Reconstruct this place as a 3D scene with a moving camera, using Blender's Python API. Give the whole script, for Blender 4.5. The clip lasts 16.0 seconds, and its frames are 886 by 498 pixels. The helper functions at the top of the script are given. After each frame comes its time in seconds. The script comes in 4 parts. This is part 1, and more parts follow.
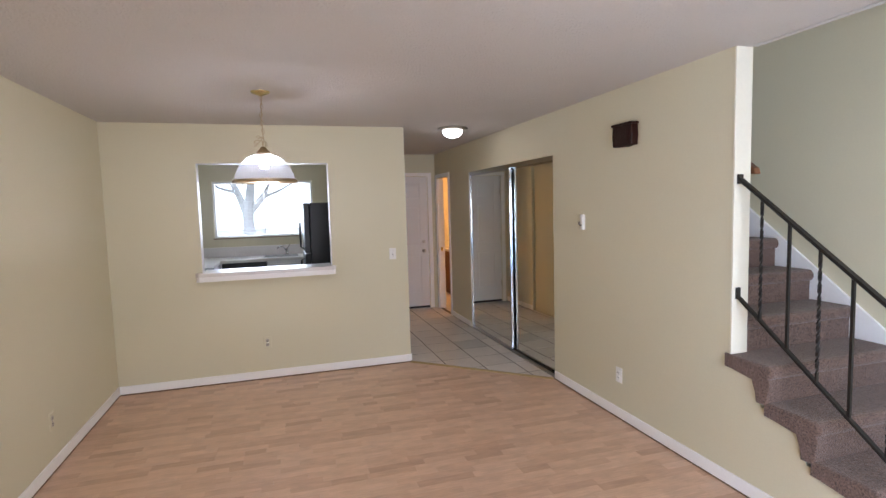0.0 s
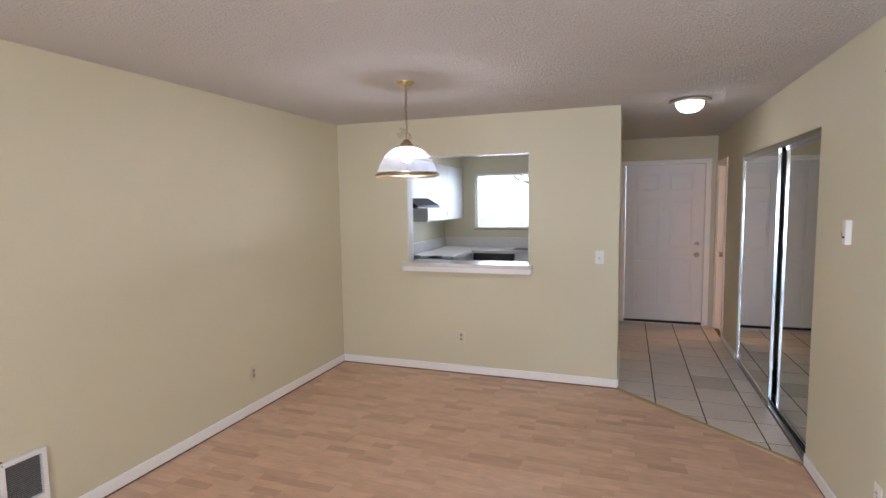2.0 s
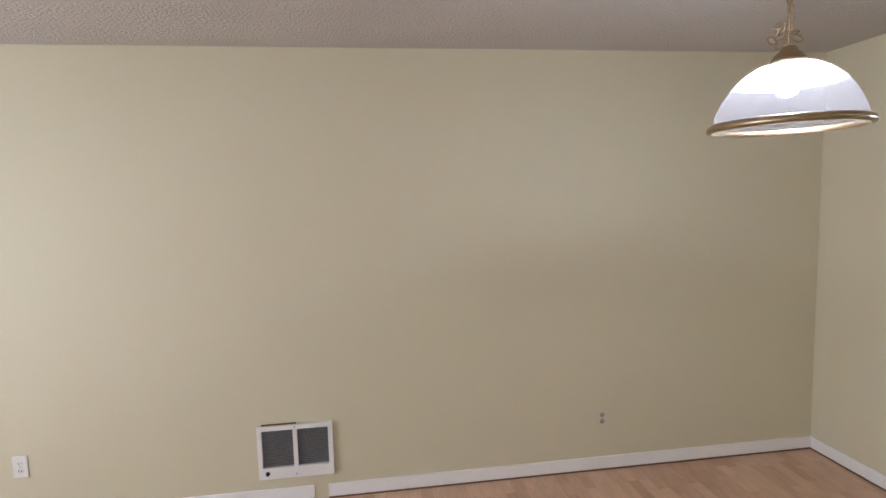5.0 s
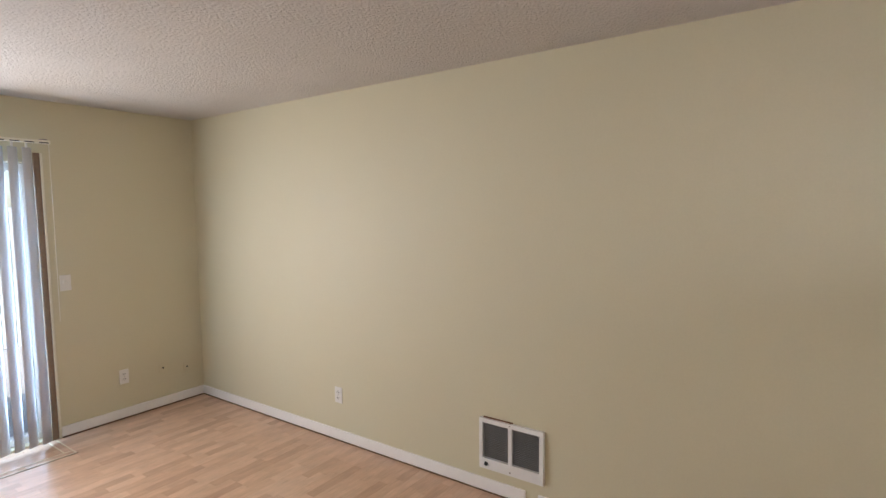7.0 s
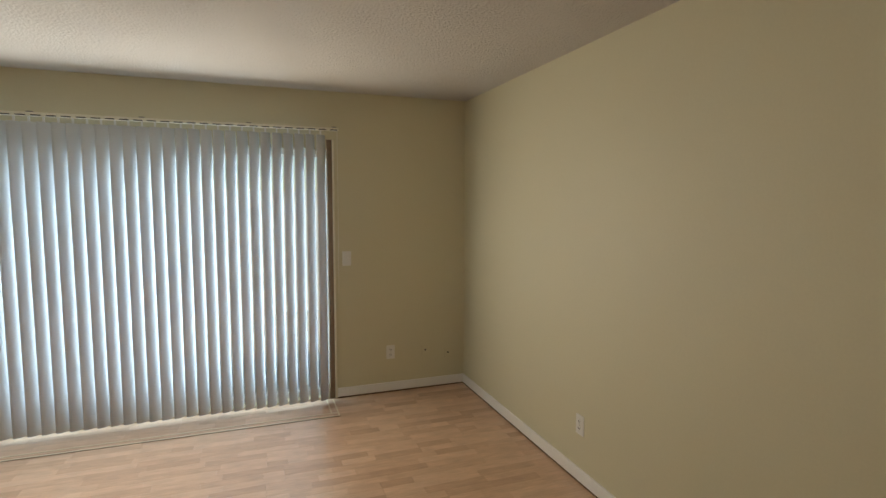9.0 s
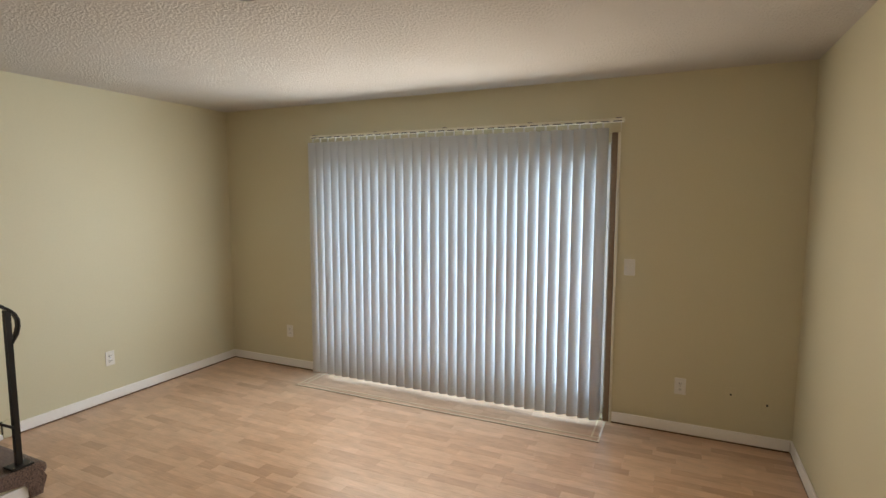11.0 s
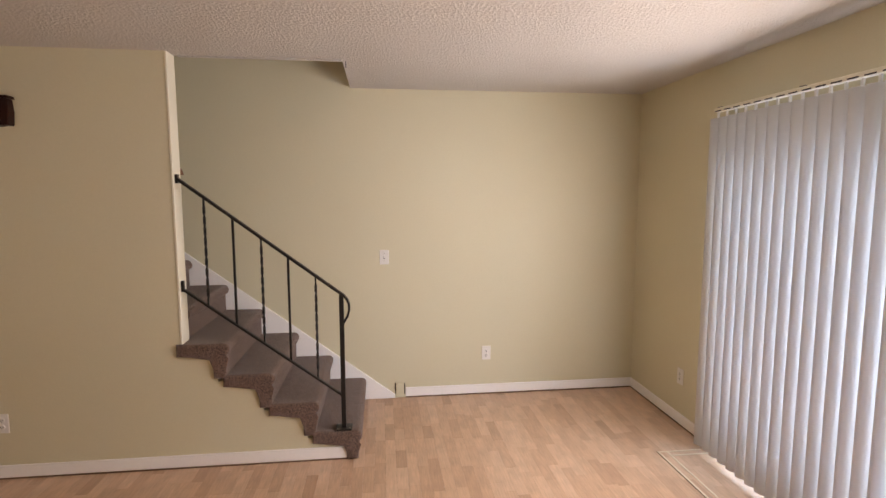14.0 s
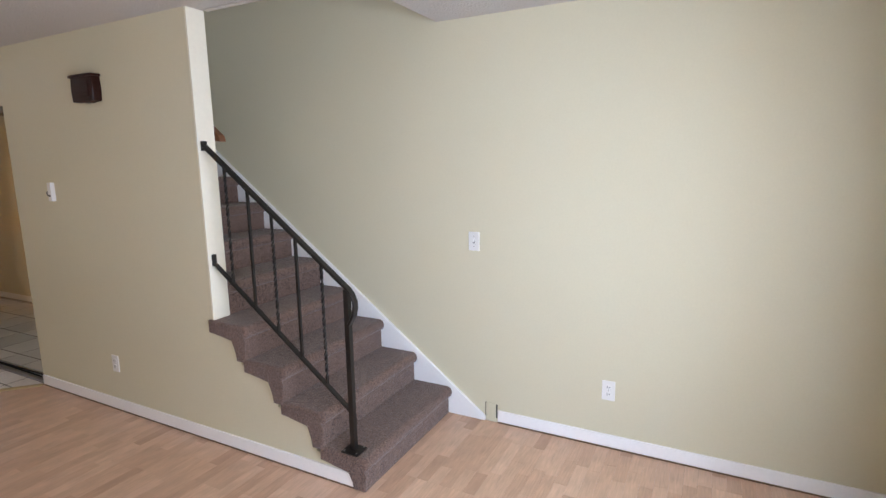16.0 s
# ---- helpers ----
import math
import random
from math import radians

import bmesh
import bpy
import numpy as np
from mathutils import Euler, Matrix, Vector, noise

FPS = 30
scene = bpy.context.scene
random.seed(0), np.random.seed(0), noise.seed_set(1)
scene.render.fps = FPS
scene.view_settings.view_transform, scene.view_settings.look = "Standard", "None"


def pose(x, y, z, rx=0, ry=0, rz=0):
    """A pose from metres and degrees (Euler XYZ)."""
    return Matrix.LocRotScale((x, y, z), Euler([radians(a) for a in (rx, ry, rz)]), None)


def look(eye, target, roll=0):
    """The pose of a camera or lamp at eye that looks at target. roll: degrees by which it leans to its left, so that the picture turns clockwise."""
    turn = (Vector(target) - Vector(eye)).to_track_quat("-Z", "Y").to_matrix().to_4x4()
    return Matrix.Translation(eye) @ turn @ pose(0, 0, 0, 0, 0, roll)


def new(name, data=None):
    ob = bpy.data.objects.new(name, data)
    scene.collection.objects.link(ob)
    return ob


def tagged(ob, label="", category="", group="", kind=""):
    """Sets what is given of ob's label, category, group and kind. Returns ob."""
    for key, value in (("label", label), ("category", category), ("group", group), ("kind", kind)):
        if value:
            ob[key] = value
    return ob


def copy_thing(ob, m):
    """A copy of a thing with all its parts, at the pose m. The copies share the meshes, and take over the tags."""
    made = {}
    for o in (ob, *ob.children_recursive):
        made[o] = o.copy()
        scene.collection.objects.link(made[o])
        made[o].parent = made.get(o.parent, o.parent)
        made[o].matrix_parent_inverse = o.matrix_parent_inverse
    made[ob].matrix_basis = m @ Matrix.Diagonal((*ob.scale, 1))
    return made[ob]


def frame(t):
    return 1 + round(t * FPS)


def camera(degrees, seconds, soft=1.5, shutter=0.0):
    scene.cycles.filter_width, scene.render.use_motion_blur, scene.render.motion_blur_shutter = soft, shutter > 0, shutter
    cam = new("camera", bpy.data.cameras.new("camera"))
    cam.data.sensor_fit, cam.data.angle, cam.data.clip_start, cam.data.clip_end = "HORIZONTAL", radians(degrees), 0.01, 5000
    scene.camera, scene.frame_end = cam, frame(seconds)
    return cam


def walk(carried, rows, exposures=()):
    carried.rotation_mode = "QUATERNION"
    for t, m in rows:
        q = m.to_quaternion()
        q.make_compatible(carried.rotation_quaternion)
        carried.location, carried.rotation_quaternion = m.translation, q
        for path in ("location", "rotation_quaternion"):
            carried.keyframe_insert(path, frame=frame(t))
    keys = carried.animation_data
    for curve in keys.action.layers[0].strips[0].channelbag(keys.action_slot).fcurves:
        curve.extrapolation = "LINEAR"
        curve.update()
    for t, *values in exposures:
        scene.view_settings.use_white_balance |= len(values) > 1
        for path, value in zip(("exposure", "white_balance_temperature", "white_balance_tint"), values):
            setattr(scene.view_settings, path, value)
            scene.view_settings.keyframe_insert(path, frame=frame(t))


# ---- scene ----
cam = camera(80.8, 16.0)

PATH = [
    (0, (1.476, 1.030, 1.637), (2.065, 2.934, 1.470), -1.6),
    (0.5, (1.837, 1.095, 1.645), (2.178, 3.058, 1.462), -0.8),
    (1, (2.185, 1.256, 1.658), (2.203, 3.249, 1.493), -0.7),
    (1.5, (2.549, 1.370, 1.654), (2.218, 3.337, 1.503), -0.6),
    (2, (2.784, 1.605, 1.648), (2.116, 3.482, 1.470), -0.8),
    (2.5, (2.971, 1.867, 1.613), (1.963, 3.587, 1.452), -0.9),
    (3, (3.151, 2.132, 1.614), (1.845, 3.639, 1.464), -0.5),
    (3.5, (3.069, 2.477, 1.595), (1.528, 3.744, 1.450), -0.7),
    (4, (2.999, 2.838, 1.606), (1.243, 3.784, 1.453), -0.4),
    (4.2, (2.944, 2.995, 1.647), (1.125, 3.811, 1.486), -0.8),
    (6.3, (2.693, 4.233, 1.644), (0.826, 3.537, 1.463), -0.9),
    (6.5, (2.633, 4.288, 1.647), (0.826, 3.447, 1.482), -0.7),
    (7, (2.526, 4.439, 1.648), (0.893, 3.294, 1.493), -0.7),
    (7.5, (2.372, 4.508, 1.645), (0.945, 3.115, 1.489), -0.6),
    (8, (2.158, 4.388, 1.640), (0.936, 2.814, 1.467), -0.5),
    (8.5, (1.944, 4.281, 1.607), (0.970, 2.542, 1.444), -1.0),
    (9, (1.714, 4.159, 1.591), (1.031, 2.288, 1.412), 0.2),
    (9.2, (1.558, 4.133, 1.568), (1.033, 2.210, 1.400), 0.3),
    (11.3, (0.645, 3.763, 1.632), (1.619, 2.026, 1.436), -0.1),
    (11.5, (0.618, 3.722, 1.634), (1.678, 2.036, 1.446), -0.2),
    (12, (0.537, 3.502, 1.633), (1.886, 2.037, 1.444), -0.3),
    (12.5, (0.460, 3.232, 1.630), (2.089, 2.086, 1.446), -0.3),
    (13, (0.543, 2.895, 1.606), (2.371, 2.108, 1.407), -0.9),
    (13.5, (0.617, 2.526, 1.631), (2.552, 2.070, 1.410), -0.7),
    (14, (0.688, 2.098, 1.651), (2.663, 1.866, 1.437), -0.1),
    (14.5, (0.902, 1.714, 1.645), (2.886, 1.675, 1.394), -0.4),
    (15, (1.183, 1.362, 1.657), (3.151, 1.570, 1.367), -0.4),
    (15.5, (1.509, 0.997, 1.652), (3.400, 1.570, 1.342), -0.3),
    (16, (1.913, 0.812, 1.640), (3.663, 1.719, 1.303), -0.9),
]
EXPOSURES = [(0.0, 0.70, 5950, 19), (2.5, 0.74, 5850, 18), (4.2, 0.64, 5750, 16), (6.5, 0.55, 5900, 18), (7.5, 0.12, 6700, 13), (9.0, -0.48, 7450, 9),
             (11.5, -0.32, 7750, 14), (12.2, -0.30, 7950, 17), (13.0, -0.18, 8100, 26), (14.0, -0.01, 8050, 28), (15.0, 0.13, 7900, 28), (15.5, 0.22, 7300, 25),
             (15.8, 0.38, 6350, 21), (16.0, 0.42, 6050, 19)]
walk(cam, [(t, look(eye, target, roll)) for t, eye, target, roll in PATH], EXPOSURES)

# ---- world, sun, lamps ----
world = bpy.data.worlds.new("sky")
scene.world = world
world.use_nodes = True
wn = world.node_tree.nodes
sky = wn.new("ShaderNodeTexSky")
sky.sky_type, sky.sun_disc = "NISHITA", False
sky.sun_elevation, sky.sun_rotation = radians(58), radians(20)
wn["Background"].inputs["Strength"].default_value = 0.15
world.node_tree.links.new(sky.outputs["Color"], wn["Background"].inputs["Color"])


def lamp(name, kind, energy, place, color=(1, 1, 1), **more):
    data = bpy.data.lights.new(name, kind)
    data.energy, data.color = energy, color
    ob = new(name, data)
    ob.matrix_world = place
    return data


sun = lamp("sun", "SUN", 4.0, look((3, 6, 12), (2.0, 0.0, 0.0)), (1.0, 0.95, 0.88))
sun.angle = radians(0.5)
door_sky = lamp("door_daylight", "AREA", 110.0, pose(2.39, -0.05, 1.02, 90, 0, 0), (0.49, 0.73, 1.0))
door_sky.shape, door_sky.size, door_sky.size_y = "RECTANGLE", 2.5, 1.82
# fill lamp added indoors, before the blinds, in place of daylight through them
room_fill = lamp("door_fill", "AREA", 44.0, pose(2.39, 0.135, 1.4, 90, 0, 0), (1.0, 0.98, 0.93))
room_fill.shape, room_fill.size, room_fill.size_y = "RECTANGLE", 2.5, 1.1
kitchen_sky = lamp("window_daylight", "AREA", 32.0, pose(1.2425, 9.70, 1.66, -90, 0, 0), (0.78, 0.89, 1.0))
kitchen_sky.shape, kitchen_sky.size, kitchen_sky.size_y = "RECTANGLE", 1.3, 0.78
# fill lamp added upstairs to brighten the stairwell; no window known there
upstairs = lamp("upstairs_fill", "AREA", 7.0, pose(4.37, 6.74, 4.1, -90, 0, 0), (0.95, 0.97, 1.0))
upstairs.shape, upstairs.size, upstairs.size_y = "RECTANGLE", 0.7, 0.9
bath_bulb = lamp("bathroom_bulb", "POINT", 40.0, pose(5.4, 9.7, 1.95), (1.0, 0.5, 0.16))
bath_bulb.shadow_soft_size = 0.08

# ---- plan ----
XC = 3.838          # closet and stair wall, room side
XE = 4.78           # east wall
YN = 6.288          # kitchen wall, room side
YD = 9.0           # entry door wall
YB = 9.526           # kitchen back wall
H = 2.44            # ceiling
RISE, RUN, NOSE = 0.1935, 0.256, 2.236

# ---- materials ----


def base_material(name, color, rough=0.6, metal=0.0, spec=0.5):
    m = bpy.data.materials.new(name)
    m.use_nodes = True
    b = m.node_tree.nodes["Principled BSDF"]
    b.inputs["Base Color"].default_value = (*color, 1)
    b.inputs["Roughness"].default_value = rough
    b.inputs["Metallic"].default_value = metal
    b.inputs["Specular IOR Level"].default_value = spec
    return m, m.node_tree.nodes, m.node_tree.links, b


def noise_node(nodes, links, scale, detail=3.0, source="Object", stretch=None):
    co = nodes.new("ShaderNodeTexCoord")
    n = nodes.new("ShaderNodeTexNoise")
    n.inputs["Scale"].default_value = scale
    n.inputs["Detail"].default_value = detail
    if stretch:
        mp = nodes.new("ShaderNodeMapping")
        mp.inputs["Scale"].default_value = stretch
        links.new(co.outputs[source], mp.inputs["Vector"])
        links.new(mp.outputs["Vector"], n.inputs["Vector"])
    else:
        links.new(co.outputs[source], n.inputs["Vector"])
    return n


def varied(name, color, rough, amount=0.06, coarse=1.3, fine=60.0, bump=0.1, depth=0.002, metal=0.0, spec=0.5, stretch=None):
    """A surface with tone variation at two scales and a fine relief."""
    m, nodes, links, b = base_material(name, color, rough, metal, spec)
    a = noise_node(nodes, links, coarse, 4)
    f = noise_node(nodes, links, fine, 3, stretch=stretch)
    mix = nodes.new("ShaderNodeMath")
    mix.operation = "ADD"
    links.new(a.outputs["Fac"], mix.inputs[0])
    links.new(f.outputs["Fac"], mix.inputs[1])
    ramp = nodes.new("ShaderNodeMapRange")
    ramp.inputs["From Min"].default_value, ramp.inputs["From Max"].default_value = 0.6, 1.4
    ramp.inputs["To Min"].default_value, ramp.inputs["To Max"].default_value = 1 - amount, 1 + amount
    links.new(mix.outputs[0], ramp.inputs["Value"])
    mul = nodes.new("ShaderNodeVectorMath")
    mul.operation = "MULTIPLY"
    mul.inputs[0].default_value = color
    links.new(ramp.outputs["Result"], mul.inputs[1])
    links.new(mul.outputs["Vector"], b.inputs["Base Color"])
    if bump:
        bp = nodes.new("ShaderNodeBump")
        bp.inputs["Strength"].default_value, bp.inputs["Distance"].default_value = bump, depth
        links.new(f.outputs["Fac"], bp.inputs["Height"])
        links.new(bp.outputs["Normal"], b.inputs["Normal"])
    return m


def ceiling_material():
    m, nodes, links, b = base_material("ceiling_texture", (0.60, 0.563, 0.52), 0.9, spec=0.2)
    n1 = noise_node(nodes, links, 70, 4)
    n2 = noise_node(nodes, links, 3.0, 3)
    sharp = nodes.new("ShaderNodeMapRange")
    sharp.inputs["From Min"].default_value, sharp.inputs["From Max"].default_value = 0.42, 0.62
    links.new(n1.outputs["Fac"], sharp.inputs["Value"])
    patch = nodes.new("ShaderNodeMapRange")
    patch.inputs["From Min"].default_value, patch.inputs["From Max"].default_value = 0.3, 0.6
    patch.inputs["To Min"].default_value = 0.45
    links.new(n2.outputs["Fac"], patch.inputs["Value"])
    mul = nodes.new("ShaderNodeMath")
    mul.operation = "MULTIPLY"
    links.new(sharp.outputs["Result"], mul.inputs[0])
    links.new(patch.outputs["Result"], mul.inputs[1])
    bp = nodes.new("ShaderNodeBump")
    bp.inputs["Strength"].default_value, bp.inputs["Distance"].default_value = 0.65, 0.0075
    links.new(mul.outputs[0], bp.inputs["Height"])
    links.new(bp.outputs["Normal"], b.inputs["Normal"])
    return m


def laminate_material():
    m, nodes, links, b = base_material("beech_laminate", (0.5, 0.33, 0.2), 0.32, spec=0.5)
    geo = nodes.new("ShaderNodeNewGeometry")
    info = nodes.new("ShaderNodeObjectInfo")
    add = nodes.new("ShaderNodeMath")
    add.operation = "ADD"
    links.new(geo.outputs["Random Per Island"], add.inputs[0])
    links.new(info.outputs["Random"], add.inputs[1])
    frac = nodes.new("ShaderNodeMath")
    frac.operation = "FRACT"
    links.new(add.outputs[0], frac.inputs[0])
    ramp = nodes.new("ShaderNodeValToRGB")
    e = ramp.color_ramp.elements
    e[0].position, e[0].color = 0.0, (0.51, 0.315, 0.203, 1)
    e[1].position, e[1].color = 1.0, (0.69, 0.472, 0.33, 1)
    for p, c in ((0.18, (0.58, 0.37, 0.246, 1)), (0.55, (0.635, 0.42, 0.285, 1))):
        x = e.new(p)
        x.color = c
    links.new(frac.outputs[0], ramp.inputs["Fac"])
    grain = noise_node(nodes, links, 9.0, 5, stretch=(1.0, 14.0, 1.0))
    blot = noise_node(nodes, links, 7.0, 3, stretch=(1.0, 2.2, 1.0))
    both = nodes.new("ShaderNodeMath")
    both.operation = "ADD"
    links.new(grain.outputs["Fac"], both.inputs[0])
    links.new(blot.outputs["Fac"], both.inputs[1])
    tone = nodes.new("ShaderNodeMapRange")
    tone.inputs["From Min"].default_value, tone.inputs["From Max"].default_value = 0.6, 1.4
    tone.inputs["To Min"].default_value, tone.inputs["To Max"].default_value = 0.80, 1.18
    links.new(both.outputs[0], tone.inputs["Value"])
    mul = nodes.new("ShaderNodeVectorMath")
    mul.operation = "MULTIPLY"
    links.new(ramp.outputs["Color"], mul.inputs[0])
    links.new(tone.outputs["Result"], mul.inputs[1])
    links.new(mul.outputs["Vector"], b.inputs["Base Color"])
    rr = nodes.new("ShaderNodeMapRange")
    rr.inputs["To Min"].default_value, rr.inputs["To Max"].default_value = 0.285, 0.37
    links.new(blot.outputs["Fac"], rr.inputs["Value"])
    links.new(rr.outputs["Result"], b.inputs["Roughness"])
    bp = nodes.new("ShaderNodeBump")
    bp.inputs["Strength"].default_value, bp.inputs["Distance"].default_value = 0.05, 0.001
    links.new(grain.outputs["Fac"], bp.inputs["Height"])
    links.new(bp.outputs["Normal"], b.inputs["Normal"])
    return m


def tile_material(name, color):
    m = varied(name, color, 0.28, 0.1, 5.0, 40.0, 0.08, 0.002)
    nodes, links = m.node_tree.nodes, m.node_tree.links
    b = nodes["Principled BSDF"]
    info = nodes.new("ShaderNodeObjectInfo")
    tone = nodes.new("ShaderNodeMapRange")
    tone.inputs["To Min"].default_value, tone.inputs["To Max"].default_value = 0.9, 1.08
    links.new(info.outputs["Random"], tone.inputs["Value"])
    old = b.inputs["Base Color"].links[0].from_socket
    mul = nodes.new("ShaderNodeVectorMath")
    mul.operation = "MULTIPLY"
    links.new(old, mul.inputs[0])
    links.new(tone.outputs["Result"], mul.inputs[1])
    links.new(mul.outputs["Vector"], b.inputs["Base Color"])
    return m


def carpet_material():
    m, nodes, links, b = base_material("brown_carpet", (0.2, 0.145, 0.12), 0.95, spec=0.1)
    fine = noise_node(nodes, links, 120, 3)
    mid = noise_node(nodes, links, 16, 4)
    mix = nodes.new("ShaderNodeMath")
    mix.operation = "ADD"
    links.new(fine.outputs["Fac"], mix.inputs[0])
    calm = nodes.new("ShaderNodeMapRange")
    calm.inputs["To Min"].default_value, calm.inputs["To Max"].default_value = 0.42, 0.58
    links.new(mid.outputs["Fac"], calm.inputs["Value"])
    links.new(calm.outputs["Result"], mix.inputs[1])
    ramp = nodes.new("ShaderNodeValToRGB")
    e = ramp.color_ramp.elements
    e[0].position, e[0].color = 0.36, (0.04, 0.026, 0.021, 1)
    e[1].position, e[1].color = 0.64, (0.26, 0.168, 0.132, 1)
    half = nodes.new("ShaderNodeMath")
    half.operation = "MULTIPLY"
    half.inputs[1].default_value = 0.5
    links.new(mix.outputs[0], half.inputs[0])
    links.new(half.outputs[0], ramp.inputs["Fac"])
    links.new(ramp.outputs["Color"], b.inputs["Base Color"])
    bp = nodes.new("ShaderNodeBump")
    bp.inputs["Strength"].default_value, bp.inputs["Distance"].default_value = 0.9, 0.006
    links.new(fine.outputs["Fac"], bp.inputs["Height"])
    links.new(bp.outputs["Normal"], b.inputs["Normal"])
    b.inputs["Sheen Weight"].default_value = 0.25
    return m


def vane_material():
    m, nodes, links, b = base_material("vinyl_vane", (0.73, 0.715, 0.69), 0.45)
    tr = nodes.new("ShaderNodeBsdfTranslucent")
    tr.inputs["Color"].default_value = (0.70, 0.80, 0.92, 1)
    mix = nodes.new("ShaderNodeMixShader")
    mix.inputs["Fac"].default_value = 0.15
    out = nodes["Material Output"]
    links.new(b.outputs["BSDF"], mix.inputs[1])
    links.new(tr.outputs["BSDF"], mix.inputs[2])
    links.new(mix.outputs["Shader"], out.inputs["Surface"])
    return m


def clear_pane(name, tint=(1, 1, 1)):
    m = bpy.data.materials.new(name)
    m.use_nodes = True
    nodes, links = m.node_tree.nodes, m.node_tree.links
    nodes.remove(nodes["Principled BSDF"])
    t = nodes.new("ShaderNodeBsdfTransparent")
    t.inputs["Color"].default_value = (*tint, 1)
    g = nodes.new("ShaderNodeBsdfGlossy")
    g.inputs["Roughness"].default_value = 0.02
    f = nodes.new("ShaderNodeFresnel")
    f.inputs["IOR"].default_value = 1.45
    mix = nodes.new("ShaderNodeMixShader")
    links.new(f.outputs["Fac"], mix.inputs["Fac"])
    links.new(t.outputs["BSDF"], mix.inputs[1])
    links.new(g.outputs["BSDF"], mix.inputs[2])
    links.new(mix.outputs["Shader"], nodes["Material Output"].inputs["Surface"])
    return m


def shade_material(name, clear):
    """Ribbed glass, clear to the given share."""
    m, nodes, links, b = base_material(name, (0.86, 0.88, 0.92), 0.25)
    tr = nodes.new("ShaderNodeBsdfTranslucent")
    tr.inputs["Color"].default_value = (0.9, 0.92, 0.97, 1)
    tp = nodes.new("ShaderNodeBsdfTransparent")
    tp.inputs["Color"].default_value = (0.93, 0.94, 0.97, 1)
    m1, m2 = nodes.new("ShaderNodeMixShader"), nodes.new("ShaderNodeMixShader")
    m1.inputs["Fac"].default_value, m2.inputs["Fac"].default_value = 0.5, clear
    links.new(b.outputs["BSDF"], m1.inputs[1])
    links.new(tr.outputs["BSDF"], m1.inputs[2])
    links.new(m1.outputs["Shader"], m2.inputs[1])
    links.new(tp.outputs["BSDF"], m2.inputs[2])
    links.new(m2.outputs["Shader"], nodes["Material Output"].inputs["Surface"])
    return m


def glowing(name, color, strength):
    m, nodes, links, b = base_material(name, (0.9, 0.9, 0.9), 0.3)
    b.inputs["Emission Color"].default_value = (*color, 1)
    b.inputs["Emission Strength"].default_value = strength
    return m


WALL = varied("cream_wall_paint", (0.655, 0.604, 0.434), 0.55, 0.025, 0.8, 90.0, 0.10, 0.0015, spec=0.35)
CEIL = ceiling_material()
CREAM = varied("cream_paint_and_lit_edge", (0.80, 0.755, 0.62), 0.4, 0.03, 2.0, 60.0, 0.06, 0.001)
TRIM = varied("white_trim_paint", (0.9, 0.88, 0.86), 0.4, 0.03, 3.0, 50.0, 0.05, 0.001)
DOOR = varied("white_door_paint", (0.74, 0.73, 0.73), 0.38, 0.03, 2.0, 60.0, 0.05, 0.001)
LOUVRE = varied("grey_louvre_enamel", (0.34, 0.335, 0.335), 0.45, 0.12, 6.0, 60.0, 0.05, 0.001)
SOCKET = varied("grey_beige_socket", (0.42, 0.38, 0.32), 0.4, 0.05, 8.0, 60.0, 0.0)
STRIP_METAL = varied("dull_gold_strip", (0.42, 0.31, 0.15), 0.42, 0.12, 8.0, 60.0, 0.05, 0.001, metal=0.5)
BORDER = varied("pale_wood_border", (0.78, 0.66, 0.50), 0.4, 0.1, 6.0, 40.0, 0.05, 0.001)
LAMINATE = laminate_material()
SUBFLOOR_AND_GAP = varied("dark_underlay_and_gap_shade", (0.16, 0.10, 0.06), 0.8)
TILE = tile_material("beige_floor_tile", (0.62, 0.56, 0.50))
TILE_GREY = tile_material("grey_floor_tile", (0.44, 0.40, 0.36))
GROUT = varied("dark_grout", (0.12, 0.095, 0.075), 0.9, 0.15, 4.0, 80.0, 0.3, 0.002)
CARPET = carpet_material()
IRON = varied("black_painted_iron", (0.010, 0.008, 0.007), 0.38, 0.2, 10.0, 90.0, 0.1, 0.001, spec=0.4)
BRASS = varied("polished_brass", (0.64, 0.54, 0.27), 0.2, 0.08, 20.0, 120.0, 0.03, 0.0005, metal=1.0)
ANTIQUE = varied("antique_brass", (0.46, 0.36, 0.22), 0.32, 0.12, 20.0, 120.0, 0.05, 0.0005, metal=1.0)
CHROME = varied("chrome", (0.56, 0.58, 0.61), 0.12, 0.03, 10.0, 60.0, 0.02, 0.0005, metal=1.0)
NICKEL = varied("satin_nickel", (0.6, 0.58, 0.54), 0.3, 0.05, 10.0, 60.0, 0.02, 0.0005, metal=1.0)
MIRROR = base_material("mirror_glass", (0.80, 0.85, 0.82), 0.0, 1.0)[0]
PLASTIC = varied("white_plastic", (0.78, 0.76, 0.72), 0.35, 0.02, 8.0, 60.0, 0.0)
DARK = base_material("black_slot", (0.01, 0.01, 0.01), 0.7)[0]
GRILLE = varied("grey_grille_metal", (0.16, 0.155, 0.15), 0.5, 0.2, 6.0, 60.0, 0.1, 0.001, metal=0.3)
ENAMEL = varied("white_enamel", (0.82, 0.81, 0.79), 0.3, 0.02, 5.0, 60.0, 0.02, 0.0005)
WOOD = varied("dark_walnut", (0.022, 0.005, 0.003), 0.32, 0.3, 6.0, 40.0, 0.2, 0.001, spec=0.2, stretch=(1, 1, 0.15))
